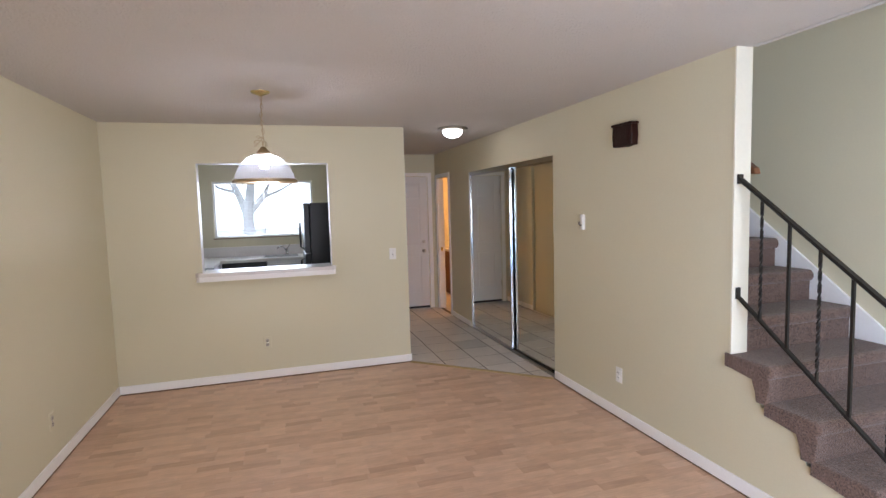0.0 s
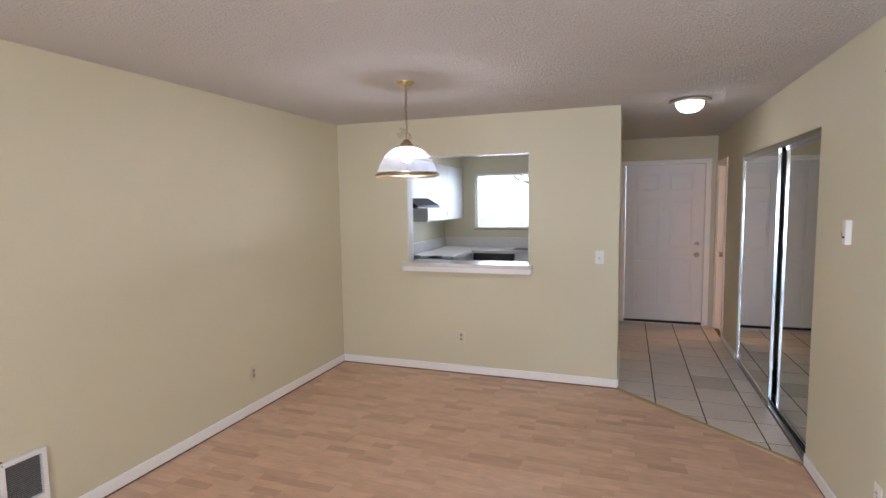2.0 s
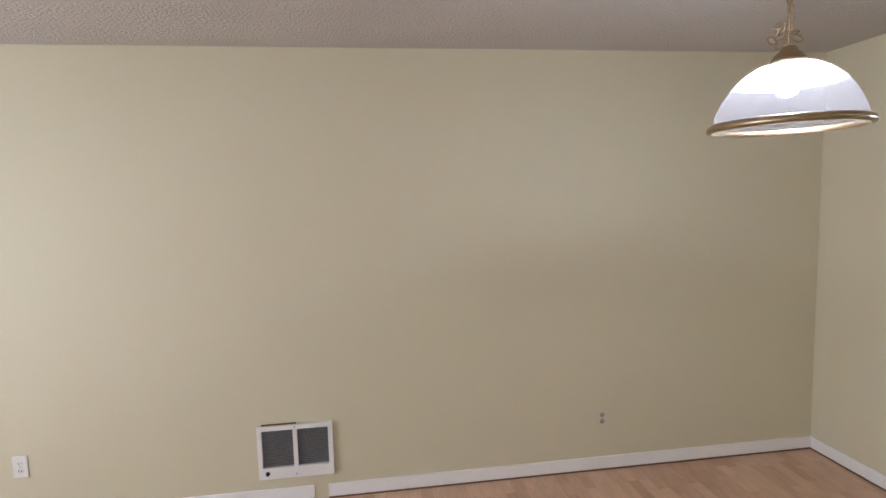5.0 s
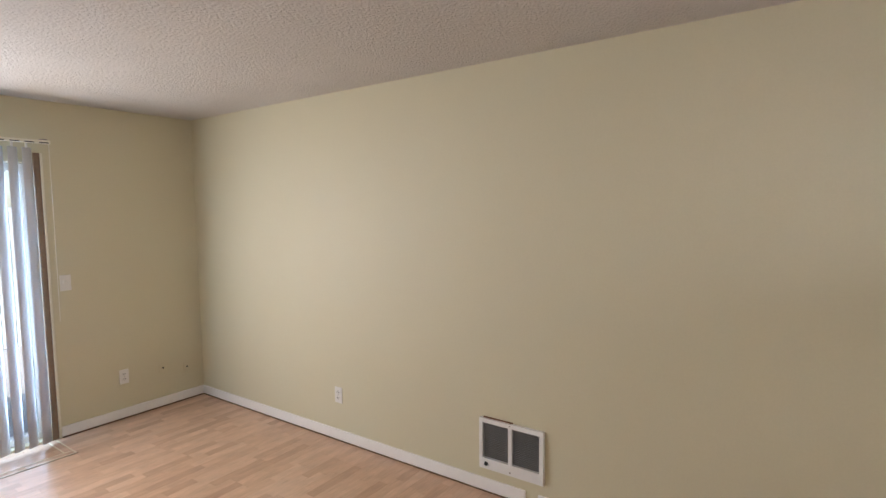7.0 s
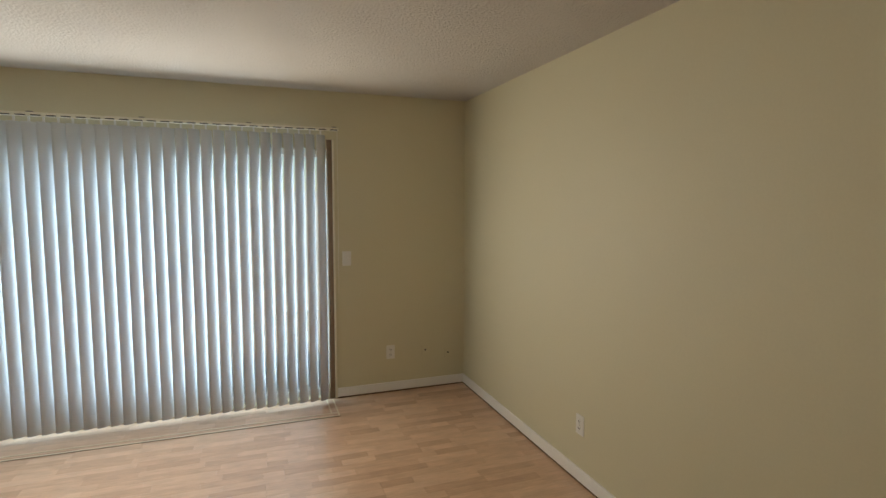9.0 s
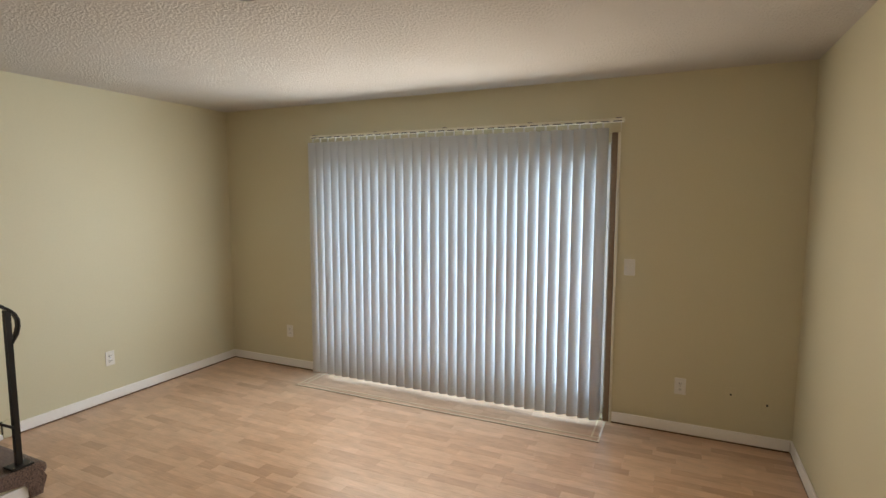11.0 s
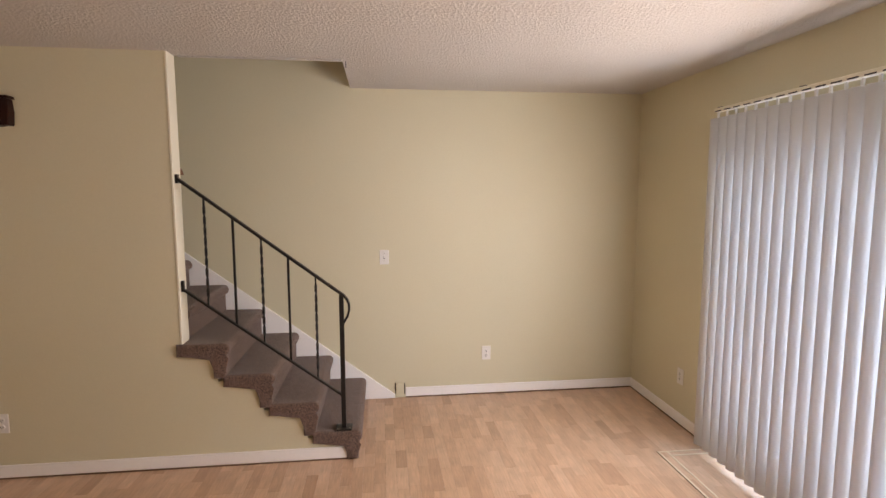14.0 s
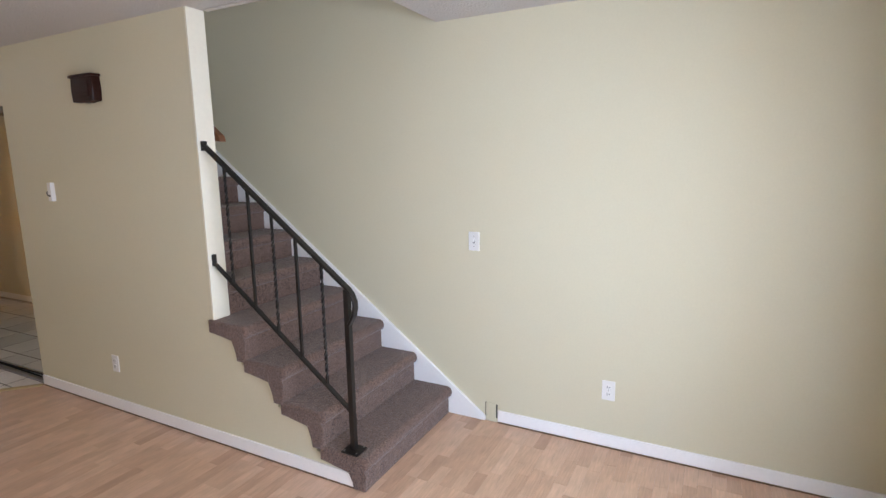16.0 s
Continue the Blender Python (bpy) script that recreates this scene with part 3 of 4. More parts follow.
for z, r in ((1.075, 0.026), (0.93, 0.03)):
    k = part("lock" if z > 1 else "door_knob", lathe([(0, -0.012), (r, -0.012), (r, -0.004), (r * 0.4, -0.002), (r * 0.4, 0.0)] if z > 1 else
             [(0, -0.06), (r * 0.8, -0.056), (r, -0.04), (r * 0.8, -0.026), (r * 0.35, -0.02), (r * 0.35, -0.008), (r, -0.006), (r, 0.0)], (0.40, 0, z), 20, axis="y"), NICKEL, door, smooth=True)
for z in (0.28, 1.03, 1.8):
    part("hinge", box((-0.478, -0.004, z), (-0.462, 0.006, z + 0.09), 0.002), NICKEL, door)
part("peephole", lathe([(0, -0.004), (0.008, -0.004), (0.01, 0.0)], (0, 0, 1.52), 12, axis="y"), BRASS, door)
for a, b in ((-0.55, -0.485), (0.485, 0.55)):
    structure("trim_door_1", box((3.225 + a, YD - 0.016, 0.004), (3.225 + b, YD - 0.001, 2.10), 0.004), TRIM, "white door casing")
structure("trim_door_1_head", box((3.225 - 0.55, YD - 0.016, 2.102), (3.225 + 0.55, YD - 0.001, 2.155), 0.004), TRIM, "white door casing head")
for a, b in ((2.746, 2.75), (3.70, 3.704)):
    structure("trim_door_1_jamb", box((a, YD, 0.004), (b, YD + 0.1, 2.099)), TRIM, "white door jamb")

# bathroom doorway in the closet wall
for a, b in ((8.252, 8.308), (8.902, 8.958)):
    structure("trim_door_2", box((XC - 0.014, a, 0.004), (XC - 0.001, b, 2.06), 0.004), TRIM, "white bathroom door casing")
structure("trim_door_2_head", box((XC - 0.014, 8.252, 2.062), (XC - 0.001, 8.958, 2.115), 0.004), TRIM, "white bathroom door casing head")
for a, b in ((8.311, 8.326), (8.884, 8.899)):
    structure("trim_door_2_jamb", box((XC + 0.001, a, 0.004), (XC + 0.099, b, 2.05)), TRIM, "white bathroom door jamb")
strike = thing("strike_plate", (XC + 0.05, 8.884, 0.95), "brass strike plate on the white door jamb", "strike plate")
part("plate", box((-0.018, -0.003, -0.03), (0.018, 0.0, 0.03), 0.001), BRASS, strike)
structure("floor_bath", box((XC, 7.6, -0.1), (6.3, 10.6, 0.003)), TILE, "bathroom floor")
vanity = thing("bathroom_vanity", (4.9, 10.2, 0.003), "brown wooden bathroom vanity with pale top", "vanity")
part("body", box((-0.5, -0.27, 0.0), (0.5, 0.28, 0.78), 0.005), RAILWOOD, vanity)
part("top", box((-0.52, -0.3, 0.782), (0.52, 0.29, 0.82), 0.008), COUNTER, vanity)

# ---- sliding patio door and outside ----
patio = tagged(thing("door_3", (2.39, -0.1, 0.02), "sliding glass patio door behind vertical blinds", "patio door"), kind="structure")
for a, b in ((-1.223, -1.172), (1.172, 1.223), (-0.04, 0.04)):
    part("stile", box((a, -0.03, 0.002), (b, 0.03, 1.978), 0.004), PLASTIC, patio)
part("head", box((-1.171, -0.03, 1.92), (1.171, 0.03, 1.978), 0.004), PLASTIC, patio)
part("track", box((-1.171, -0.045, 0.002), (1.171, 0.045, 0.05), 0.004), PLASTIC, patio)
for a, b in ((-1.171, -0.041), (0.041, 1.171)):
    p = part("pane", box((a, -0.004, 0.051), (b, 0.004, 1.919)), GLASS, patio)
    p.visible_shadow = False
structure("trim_door_3_jamb", box((1.1655, -0.068, 0.022), (1.1685, -0.001, 1.998)), JAMB, "brown jamb of the patio door")
structure("trim_door_3", box((1.124, 0.001, 0.004), (1.164, 0.012, 2.07), 0.003), JAMB, "brown wooden trim beside the patio door")
# the trim's outer edge catching light, put in as a paler strip
structure("trim_door_3_lit_edge", box((1.106, 0.001, 0.004), (1.123, 0.014, 2.07), 0.004), CREAM, "pale cream strip put in for the lit edge of the patio door trim")
structure("trim_door_3_side", box((3.617, 0.001, 0.004), (3.657, 0.012, 2.07), 0.003), JAMB, "brown wooden trim beside the patio door")

structure("ground", box((-60, -60, -0.35), (70, 80, -0.12)), GRASS, "lawn around the house")
structure("pavement", box((-2, -4.0, -0.119), (7, -0.151, -0.03), 0.01), CONCRETE, "concrete patio slab")
fence = thing("fence", (2.4, -3.6, -0.03), "white painted board fence around the patio", "fence")
part("rail", box((-4.0, -0.09, 0.35), (4.0, -0.05, 0.44)), FENCE, fence)
part("rail", box((-4.0, -0.09, 1.35), (4.0, -0.05, 1.44)), FENCE, fence)
slat_me = mesh_of("slat", box((-0.068, -0.045, 0.0), (0.068, -0.025, 1.75), 0.004, 1), FENCE)
for i in range(54):
    o = new("slat", slat_me)
    o.parent = fence
    o.location = (-3.9 + i * 0.147, 0, 0.02 * random.random())

# self-lit panel, added so the kitchen window looks overexposed
structure("backdrop", box((-60, 55, -1), (70, 55.2, 40)), glowing("backdrop_glow", (0.86, 0.93, 1.0), 2.2), "self-lit panel in place of the overexposed distance")
# made-up pale sheet over the lawn, to brighten the window's lower half
structure("pale_ground", box((-40, 10.2, -0.119), (45, 54, -0.09)), CONCRETE, "added pale ground that keeps the kitchen window view bright")

# ---- vertical blinds ----
blinds = thing("vertical_blind", (2.385, 0.075, 2.13), "closed white vinyl vertical blinds over the patio door", "blinds")
part("head_rail", box((-1.306, -0.02, 0.0), (1.306, 0.02, 0.024), 0.004), CREAM, blinds, "slim cream head rail")
slot_me = mesh_of("track_slot", box((-0.027, 0.02, 0.002), (0.027, 0.0225, 0.008)), DARK)
for i in range(32):
    o = new("track_slot", slot_me)
    o.parent = blinds
    o.location = (-1.265 + i * 0.0816, 0, 0)
for x in (-1.27, -0.66, 0.02, 0.65, 1.27):
    part("clip", box((x - 0.018, -0.072, 0.025), (x + 0.018, 0.012, 0.031), 0.002), GRILLE, blinds, "small metal mounting clip")
arc = []
for i in range(7):
    f = -1 + i / 3
    arc.append((0.0445 * f, 0.0165 * (1 - f * f)))
outline = arc + [(u, v + 0.0011) for u, v in reversed(arc)]
vane_me = mesh_of("vane", prism(outline, "z", -2.1, -0.035), VANE, True)
carrier_me = mesh_of("carrier", box((-0.006, -0.006, -0.032), (0.006, 0.006, 0.0), 0.001), PLASTIC)
COUNT = 32
for i in range(COUNT):
    x = -1.17 + i * (2.46 / (COUNT - 1))
    v = new("vane", vane_me)
    v.parent = blinds
    v.location = (x, 0, 0)
    v.rotation_euler = (0, 0, radians(38 + random.uniform(-1.5, 1.5)))
    c = new("carrier", carrier_me)
    c.parent = blinds
    c.location = (x, 0, 0)
part("pull_cord", tube([(-1.29, 0.028, 0.0), (-1.29, 0.03, -0.6), (-1.287, 0.028, -1.25)], 0.0018, 6), PLASTIC, blinds)

# laminate strip inlaid before the patio door
inlay = thing("floor_inlay", (2.41, 0.0, 0.0), "patched laminate strip with pale border before the patio door", "floor patch")
for y0 in (0.30, 0.355):
    part("border", box((-1.27, y0, 0.0015), (1.27, y0 + 0.012, 0.004), 0.001), BORDER, inlay, "pale border strip")
part("joint", box((-1.274, 0.3675, 0.0006), (1.274, 0.3725, 0.0022)), SUBFLOOR_AND_GAP, inlay, "dark joint outside the border")
for x in (-1.27, -1.22, 1.208, 1.258):
    part("border", box((x, 0.02, 0.0015), (x + 0.012, 0.299 if abs(x) < 1.23 else 0.354, 0.004), 0.001), BORDER, inlay, "pale border strip")

# ---- wall heater ----
heater = thing("wall_heater", (0.0, 3.122, 0.149), "white enamel wall heater with dark louvred grilles", "heater")
heater.scale = (1.0, 0.928, 0.955)
fr = bmesh.new()
for lo, hi in (((0, -0.215, 0), (0.022, 0.215, 0.065)), ((0, -0.215, 0.285), (0.022, 0.215, 0.31)), ((0, -0.215, 0.065), (0.022, -0.19, 0.285)),
               ((0, 0.19, 0.065), (0.022, 0.215, 0.285)), ((0, -0.0125, 0.065), (0.022, 0.0125, 0.285))):
    add_box(fr, lo, hi)
bmesh.ops.remove_doubles(fr, verts=fr.verts, dist=1e-5)
part("frame", fr, ENAMEL, heater)
part("backing", box((0.001, -0.189, 0.066), (0.004, 0.189, 0.284)), GRILLE, heater)
louvre_me = mesh_of("louvre", prism([(-0.003, 0.0), (0.006, 0.004), (0.006, 0.0055), (-0.003, 0.0015)], "y", -0.0885, 0.0885), LOUVRE)
for side in (-0.101, 0.101):
    for i in range(20):
        o = new("louvre", louvre_me)
        o.parent = heater
        o.location = (0.012, side, 0.07 + i * 0.0107)
part("knob", lathe([(0, 0.03), (0.011, 0.03), (0.013, 0.022), (0.013, 0.0221)], (0, -0.165, 0.033), 16, axis="x"), DARK, heater, "black thermostat knob")
part("torn_paint", box((0.0005, -0.19, 0.311), (0.012, 0.01, 0.318), 0.002), RAILWOOD, heater, "brown scorched strip along the top edge")
for y, z in ((0.0, 0.30), (0.0, 0.02)):
    part("screw", lathe([(0, 0.025), (0.004, 0.0245), (0.005, 0.022)], (0, y, z), 8, axis="x"), CHROME, heater)

# ---- outlets, switches, small wall fixtures ----


def plate(name, place, kind, label, category, cover=None):
    """A wall plate in the xz plane, facing -y, then turned into place."""
    p = thing(name, (0, 0, 0), label, category, "wall plates")
    part("cover", box((-0.036, -0.006, -0.058), (0.036, 0.0, 0.058), 0.003), cover or PLASTIC, p)
    if kind == "outlet":
        for z in (-0.02, 0.02):
            s = part("socket", lathe([(0, -0.0085), (0.0145, -0.0085), (0.0165, -0.006), (0.0165, -0.004)], (0, 0, z), 20, axis="y"), SOCKET if cover else PLASTIC, p)
            for x, h in ((-0.006, 0.009), (0.006, 0.007)):
                part("slot", box((x - 0.0018, -0.0092, z - h / 2 + 0.001), (x + 0.0018, -0.0086, z + h / 2 + 0.002)), DARK, s)
            part("slot", lathe([(0, -0.0092), (0.0022, -0.0092), (0.0022, -0.0086)], (0, 0, z - 0.008), 8, axis="y"), DARK, s)
        part("screw", lathe([(0, -0.0075), (0.003, -0.007), (0.003, -0.006)], (0, 0, 0), 8, axis="y"), CHROME, p)
    elif kind == "switch":
        part("toggle_slot", box((-0.006, -0.0068, -0.013), (0.006, -0.006, 0.013)), GRILLE, p)
        part("toggle", box((-0.005, -0.018, -0.004), (0.005, -0.006, 0.014), 0.002), PLASTIC, p)
        for z in (-0.03, 0.03):
            part("screw", lathe([(0, -0.0075), (0.003, -0.007), (0.003, -0.006)], (0, 0, z), 8, axis="y"), CHROME, p)
    elif kind == "double":
        for x in (-0.012, 0.012):
            part("toggle", box((x - 0.005, -0.018, -0.004), (x + 0.005, -0.006, 0.014), 0.002), PLASTIC, p)
    p.matrix_basis = place
    return p


plate("wall_outlet", pose(1.293, YN, 0.358), "outlet", "painted-over double electrical outlet below the pass-through", "outlet", WALL)
plate("wall_outlet", pose(0.0, 4.891, 0.322, 0, 0, 90), "outlet", "painted-over double electrical outlet low on the cream wall", "outlet", WALL)
plate("wall_outlet", pose(0.0, 1.747, 0.336, 0, 0, 90), "outlet", "white double electrical outlet low on the cream wall", "outlet")
plate("wall_outlet", pose(0.662, 0.0, 0.340, 0, 0, 180), "outlet", "white double electrical outlet beside the patio door", "outlet")
plate("wall_outlet", pose(4.055, 0.0, 0.35, 0, 0, 180), "outlet", "white double electrical outlet behind the blinds' end", "outlet")
plate("wall_outlet", pose(XE, 1.262, 0.347, 0, 0, -90), "outlet", "white double electrical outlet above the baseboard", "outlet")
plate("wall_outlet", pose(XC, 4.283, 0.335, 0, 0, -90), "outlet", "white double electrical outlet on the closet wall", "outlet")
plate("light_switch", pose(XE, 2.083, 1.15, 0, 0, -90), "switch", "white toggle light switch beside the stairs", "light switch")
plate("light_switch", pose(2.558, YN, 1.156), "switch", "white toggle light switch near the hall corner", "light switch")
plate("light_switch", pose(1.017, 0.0, 1.14, 0, 0, 180), "double", "white double light switch beside the patio door", "light switch")

for x, z in ((0.358, 0.332), (0.15, 0.292)):
    j = thing("cable_jack", (x, 0.0, z), "small cream painted plate with a dark cable jack", "cable jack", "cable jacks")
    part("cover", box((-0.03, 0.0, -0.045), (0.03, 0.004, 0.045), 0.002), WALL, j)
    part("jack", lathe([(0.006, 0.004), (0.006, 0.014), (0, 0.014)], (0, 0, 0), 10, axis="y"), DARK, j)

thermo = thing("thermostat", (XC, 4.75, 1.47), "white vertical wall thermostat with a small side dial", "thermostat")
part("body", box((-0.028, -0.021, -0.062), (0.0, 0.021, 0.062), 0.004), PLASTIC, thermo)
part("dial", lathe([(0, -0.02), (0.016, -0.02), (0.018, -0.004), (0.018, 0)], (0, 0.038, -0.012), 16, axis="x"), GRILLE, thermo)
part("slider", box((-0.031, -0.012, -0.03), (-0.028, 0.012, -0.02)), DARK, thermo)

chime = thing("door_chime", (XC, 4.184, 2.09), "dark walnut door chime box with scalloped edges", "door chime")
out = [(-0.105, -0.075), (-0.06, -0.068), (-0.03, -0.08), (0.03, -0.08), (0.06, -0.068), (0.105, -0.075), (0.112, 0.0), (0.105, 0.07), (0.06, 0.078), (0, 0.074), (-0.06, 0.078), (-0.105, 0.07), (-0.112, 0.0)]
part("body", prism(out, "x", -0.055, 0.0, 0.006), WOOD, chime)
part("crown", prism([(-0.118, 0.068), (0.118, 0.068), (0.112, 0.084), (-0.112, 0.084)], "x", -0.062, -0.001, 0.003), WOOD, chime)
part("grille_panel", box((-0.059, -0.075, -0.05), (-0.0555, 0.075, 0.045), 0.002), WOOD, chime)
for i in range(5):
    part("slat", box((-0.062, -0.07, -0.04 + i * 0.019), (-0.0592, 0.07, -0.031 + i * 0.019), 0.001), WOOD, chime)

smoke = thing("smoke_detector", (2.29, 2.22, H), "round white smoke detector on the ceiling", "smoke detector")
part("body", lathe([(0, -0.036), (0.045, -0.036), (0.06, -0.028), (0.068, -0.012), (0.07, 0.0)], sides=36), PLASTIC, smoke, smooth=True)
part("vent_ring", lathe([(0.052, -0.034), (0.054, -0.037), (0.057, -0.033)], sides=36), GRILLE, smoke)
part("test_button", lathe([(0, -0.04), (0.01, -0.04), (0.011, -0.036)], (0.02, 0, 0), 12), PLASTIC, smoke)

hook = thing("ceiling_hook", (3.975, 2.30, H), "small dark metal hook at the stairwell edge", "hook")
part("shank", tube([(0, 0, 0), (0, 0, -0.02), (0.008, 0, -0.032), (0.018, 0, -0.028), (0.02, 0, -0.018)], 0.003, 6), GRILLE, hook)

# ---- pendant lamp ----
PX, PY, PZ = 1.387, 4.838, 1.83
pendant = thing("pendant_lamp", (PX, PY, H), "brass pendant lamp with a ribbed glass dome, lit", "pendant lamp")
part("canopy", lathe([(0, -0.03), (0.012, -0.03), (0.03, -0.022), (0.055, -0.012), (0.064, -0.004), (0.064, 0.0)], sides=32), BRASS, pendant, smooth=True)
dz = PZ - H
prof = [(0.206, 0.0), (0.203, 0.012), (0.197, 0.03), (0.187, 0.06), (0.170, 0.095), (0.146, 0.13), (0.114, 0.16), (0.078, 0.182), (0.046, 0.193)]
for name, first, last, glass, words in (("shade", 0, 6, SHADE, "ribbed clear glass dome shade"), ("shade_crown", 5, 9, FROST, "frosted crown of the glass shade")):
    outer = prof[first:last]
    inner = [(r - 0.004, h - 0.001) for r, h in reversed(outer)]
    part(name, lathe([(r, h + dz) for r, h in outer + inner], sides=120, ripple=0.006), glass, pendant, words, True)
part("rim", lathe([(r, h + dz) for r, h in ((0.203, -0.006), (0.214, -0.004), (0.217, 0.004), (0.213, 0.014), (0.206, 0.018), (0.203, 0.012), (0.2, 0.0), (0.203, -0.006))], sides=64), ANTIQUE, pendant, "dull brass rim", True)
part("cap", lathe([(r, h + dz) for r, h in ((0.044, 0.186), (0.05, 0.19), (0.047, 0.2), (0.038, 0.214), (0.026, 0.224), (0.02, 0.236), (0.008, 0.24), (0, 0.24))], sides=32), ANTIQUE, pendant, smooth=True)
part("socket", lathe([(r, h + dz) for r, h in ((0.018, 0.156), (0.02, 0.16), (0.022, 0.175), (0.03, 0.19))], sides=20), PLASTIC, pendant)
# unseen disc added over the bulb to shape its shadow on the ceiling
part("shadow_disc", lathe([(r, h + dz) for r, h in ((0.02, 0.172), (0.056, 0.174), (0.057, 0.178), (0.03, 0.186))], sides=32), ANTIQUE, pendant)
part("bulb", lathe([(r, h + dz) for r, h in ((0, 0.092), (0.014, 0.093), (0.024, 0.099), (0.028, 0.108), (0.026, 0.12), (0.018, 0.138), (0.015, 0.16))], sides=24), BULB, pendant, smooth=True)


def link_ring(place, tall=0.034, wide=0.018, wire=0.0022):
    bm = bmesh.new()
    pts = []
    n = 16
    for i in range(n + 1):
        w = 2 * math.pi * i / n
        pts.append((wide / 2 * math.cos(w), 0.0, tall / 2 * math.sin(w)))
    add_tube(bm, pts, wire, 6)
    bmesh.ops.transform(bm, matrix=place, verts=bm.verts)
    return bm


z = -0.03
i = 0
while z > dz + 0.255:
    part("chain_link", link_ring(Matrix.Translation((0.004 * math.sin(i), 0.004 * math.cos(i * 1.3), z - 0.014)) @ pose(0, 0, 0, 0, 12 * math.sin(i * 2.1), 90 * (i % 2))), ANTIQUE, pendant)
    z -= 0.0275
    i += 1
for q, (dx, dzz, turn) in enumerate(((-0.018, 0.29, 50), (-0.035, 0.275, 80), (-0.045, 0.255, 20), (-0.028, 0.305, 100), (0.012, 0.275, 130), (0.02, 0.255, 35), (-0.055, 0.27, 60))):
    part("chain_link", link_ring(Matrix.Translation((dx, 0.01 * (q % 3 - 1), dz + dzz)) @ pose(0, 0, 0, 25 * q, turn, 40 * q)), ANTIQUE, pendant, "slack link of the looped chain")
part("cord", tube([(0.003, 0, -0.03), (-0.004, 0.004, dz + 0.42), (0.004, -0.003, dz + 0.33), (0, 0, dz + 0.24)], 0.0028, 6), ANTIQUE, pendant)

# ---- hall ceiling light ----
hall_light = thing("ceiling_light", (3.235, 6.265, H), "brass flush ceiling light with lit opal glass bowl", "ceiling light")
part("pan", lathe([(0.0, -0.004), (0.15, -0.004), (0.158, -0.012), (0.15, -0.026), (0.135, -0.03), (0.128, -0.028), (0.1, -0.01)], sides=48), NICKEL, hall_light, smooth=True)
part("bowl", lathe([(0.104, -0.028), (0.103, -0.04), (0.092, -0.065), (0.07, -0.087), (0.038, -0.1), (0, -0.104)], sides=48), OPAL, hall_light, "glowing opal glass bowl", True)
part("finial", lathe([(0.01, -0.102), (0.012, -0.108), (0.006, -0.118), (0, -0.122)], sides=16), NICKEL, hall_light, smooth=True)

kitchen_light = copy_thing(hall_light, pose(1.25, 8.35, H))
tagged(kitchen_light, "flush kitchen ceiling light with lit opal glass bowl")

# ---- pass-through sill ----
structure("trim_pass_1", box((0.757, YN - 0.001, 1.073), (0.761, YN + 0.121, 2.079)), TRIM, "white painted side of the pass-through")
structure("trim_pass_2", box((1.939, YN - 0.001, 1.073), (1.943, YN + 0.121, 2.079)), TRIM, "white painted side of the pass-through")
structure("trim_pass_3", box((0.761, YN - 0.001, 2.077), (1.939, YN + 0.121, 2.081)), TRIM, "white painted head of the pass-through")
sill = thing("pass_through_counter", (1.348, YN, 1.038), "white laminate shelf of the kitchen pass-through", "counter")
out = [(-0.645, -0.055), (-0.615, -0.085), (0.60, -0.085), (0.628, -0.055), (0.628, -0.001), (0.59, -0.001), (0.59, 0.26), (-0.59, 0.26), (-0.59, -0.001), (-0.645, -0.001)]
part("top", prism(out, "z", 0.0, 0.035, 0.003), COUNTER, sill)
out2 = [(-0.64, -0.05), (-0.612, -0.08), (0.597, -0.08), (0.623, -0.05), (0.623, -0.002), (-0.64, -0.002)]
part("apron", prism(out2, "z", -0.045, -0.001, 0.002), TRIM, sill)

# ---- kitchen ----
structure("floor_kitchen", prism([(-0.15, YN + 0.12), (2.599, YN + 0.12), (2.599, YD), (2.499, YD), (2.499, YB), (-0.15, YB)], "z", -0.1, 0.003), TILE, "kitchen floor")
structure("trim_soffit", box((0.002, YN + 0.13, 2.177), (0.31, YB - 0.002, H - 0.001)), WALL, "cream soffit above the wall cabinets")


def wall_cabinet(y0, y1, z0, z1, doors, handle=False):
    c = thing("wall_cabinet", (0.002, (y0 + y1) / 2, z0), "white painted kitchen wall cabinet with slab doors", "cabinet", "wall cabinets")
    h, w = z1 - z0, y1 - y0
    part("body", box((0, -w / 2, 0), (0.295, w / 2, h), 0.002), CABINET, c)
    d = w / doors
    for i in range(doors):
        a = -w / 2 + i * d
        dr = part("door", box((0.297, a + 0.003, 0.012), (0.315, a + d - 0.003, h - 0.012), 0.003), CABINET, c)
        for z in (0.06, h - 0.12):
            part("hinge", box((0.3155, a + 0.004, z), (0.319, a + 0.012, z + 0.05), 0.001), NICKEL, dr)


wall_cabinet(YN + 0.13, 7.215, 1.385, 2.175, 2)
wall_cabinet(7.217, 7.968, 1.72, 2.175, 2)
wall_cabinet(7.97, YB - 0.004, 1.397, 2.175, 2)
hood = thing("range_hood", (0.002, 7.592, 1.585), "black and steel range hood under the cabinets", "range hood")
part("body", prism([(0.0, 0.0), (0.47, 0.0), (0.48, 0.03), (0.30, 0.132), (0.0, 0.132)], "y", -0.375, 0.375, 0.003), BLACK, hood)
part("lip", box((0.44, -0.377, -0.006), (0.487, 0.377, 0.012), 0.003), GRILLE, hood, "grey front lip")
part("label_strip", box((0.296, -0.37, 0.095), (0.322, 0.37, 0.131), 0.002), ENAMEL, hood)

rng = thing("kitchen_range", (0.01, 7.592, 0.003), "white range with black coil cooktop", "range")
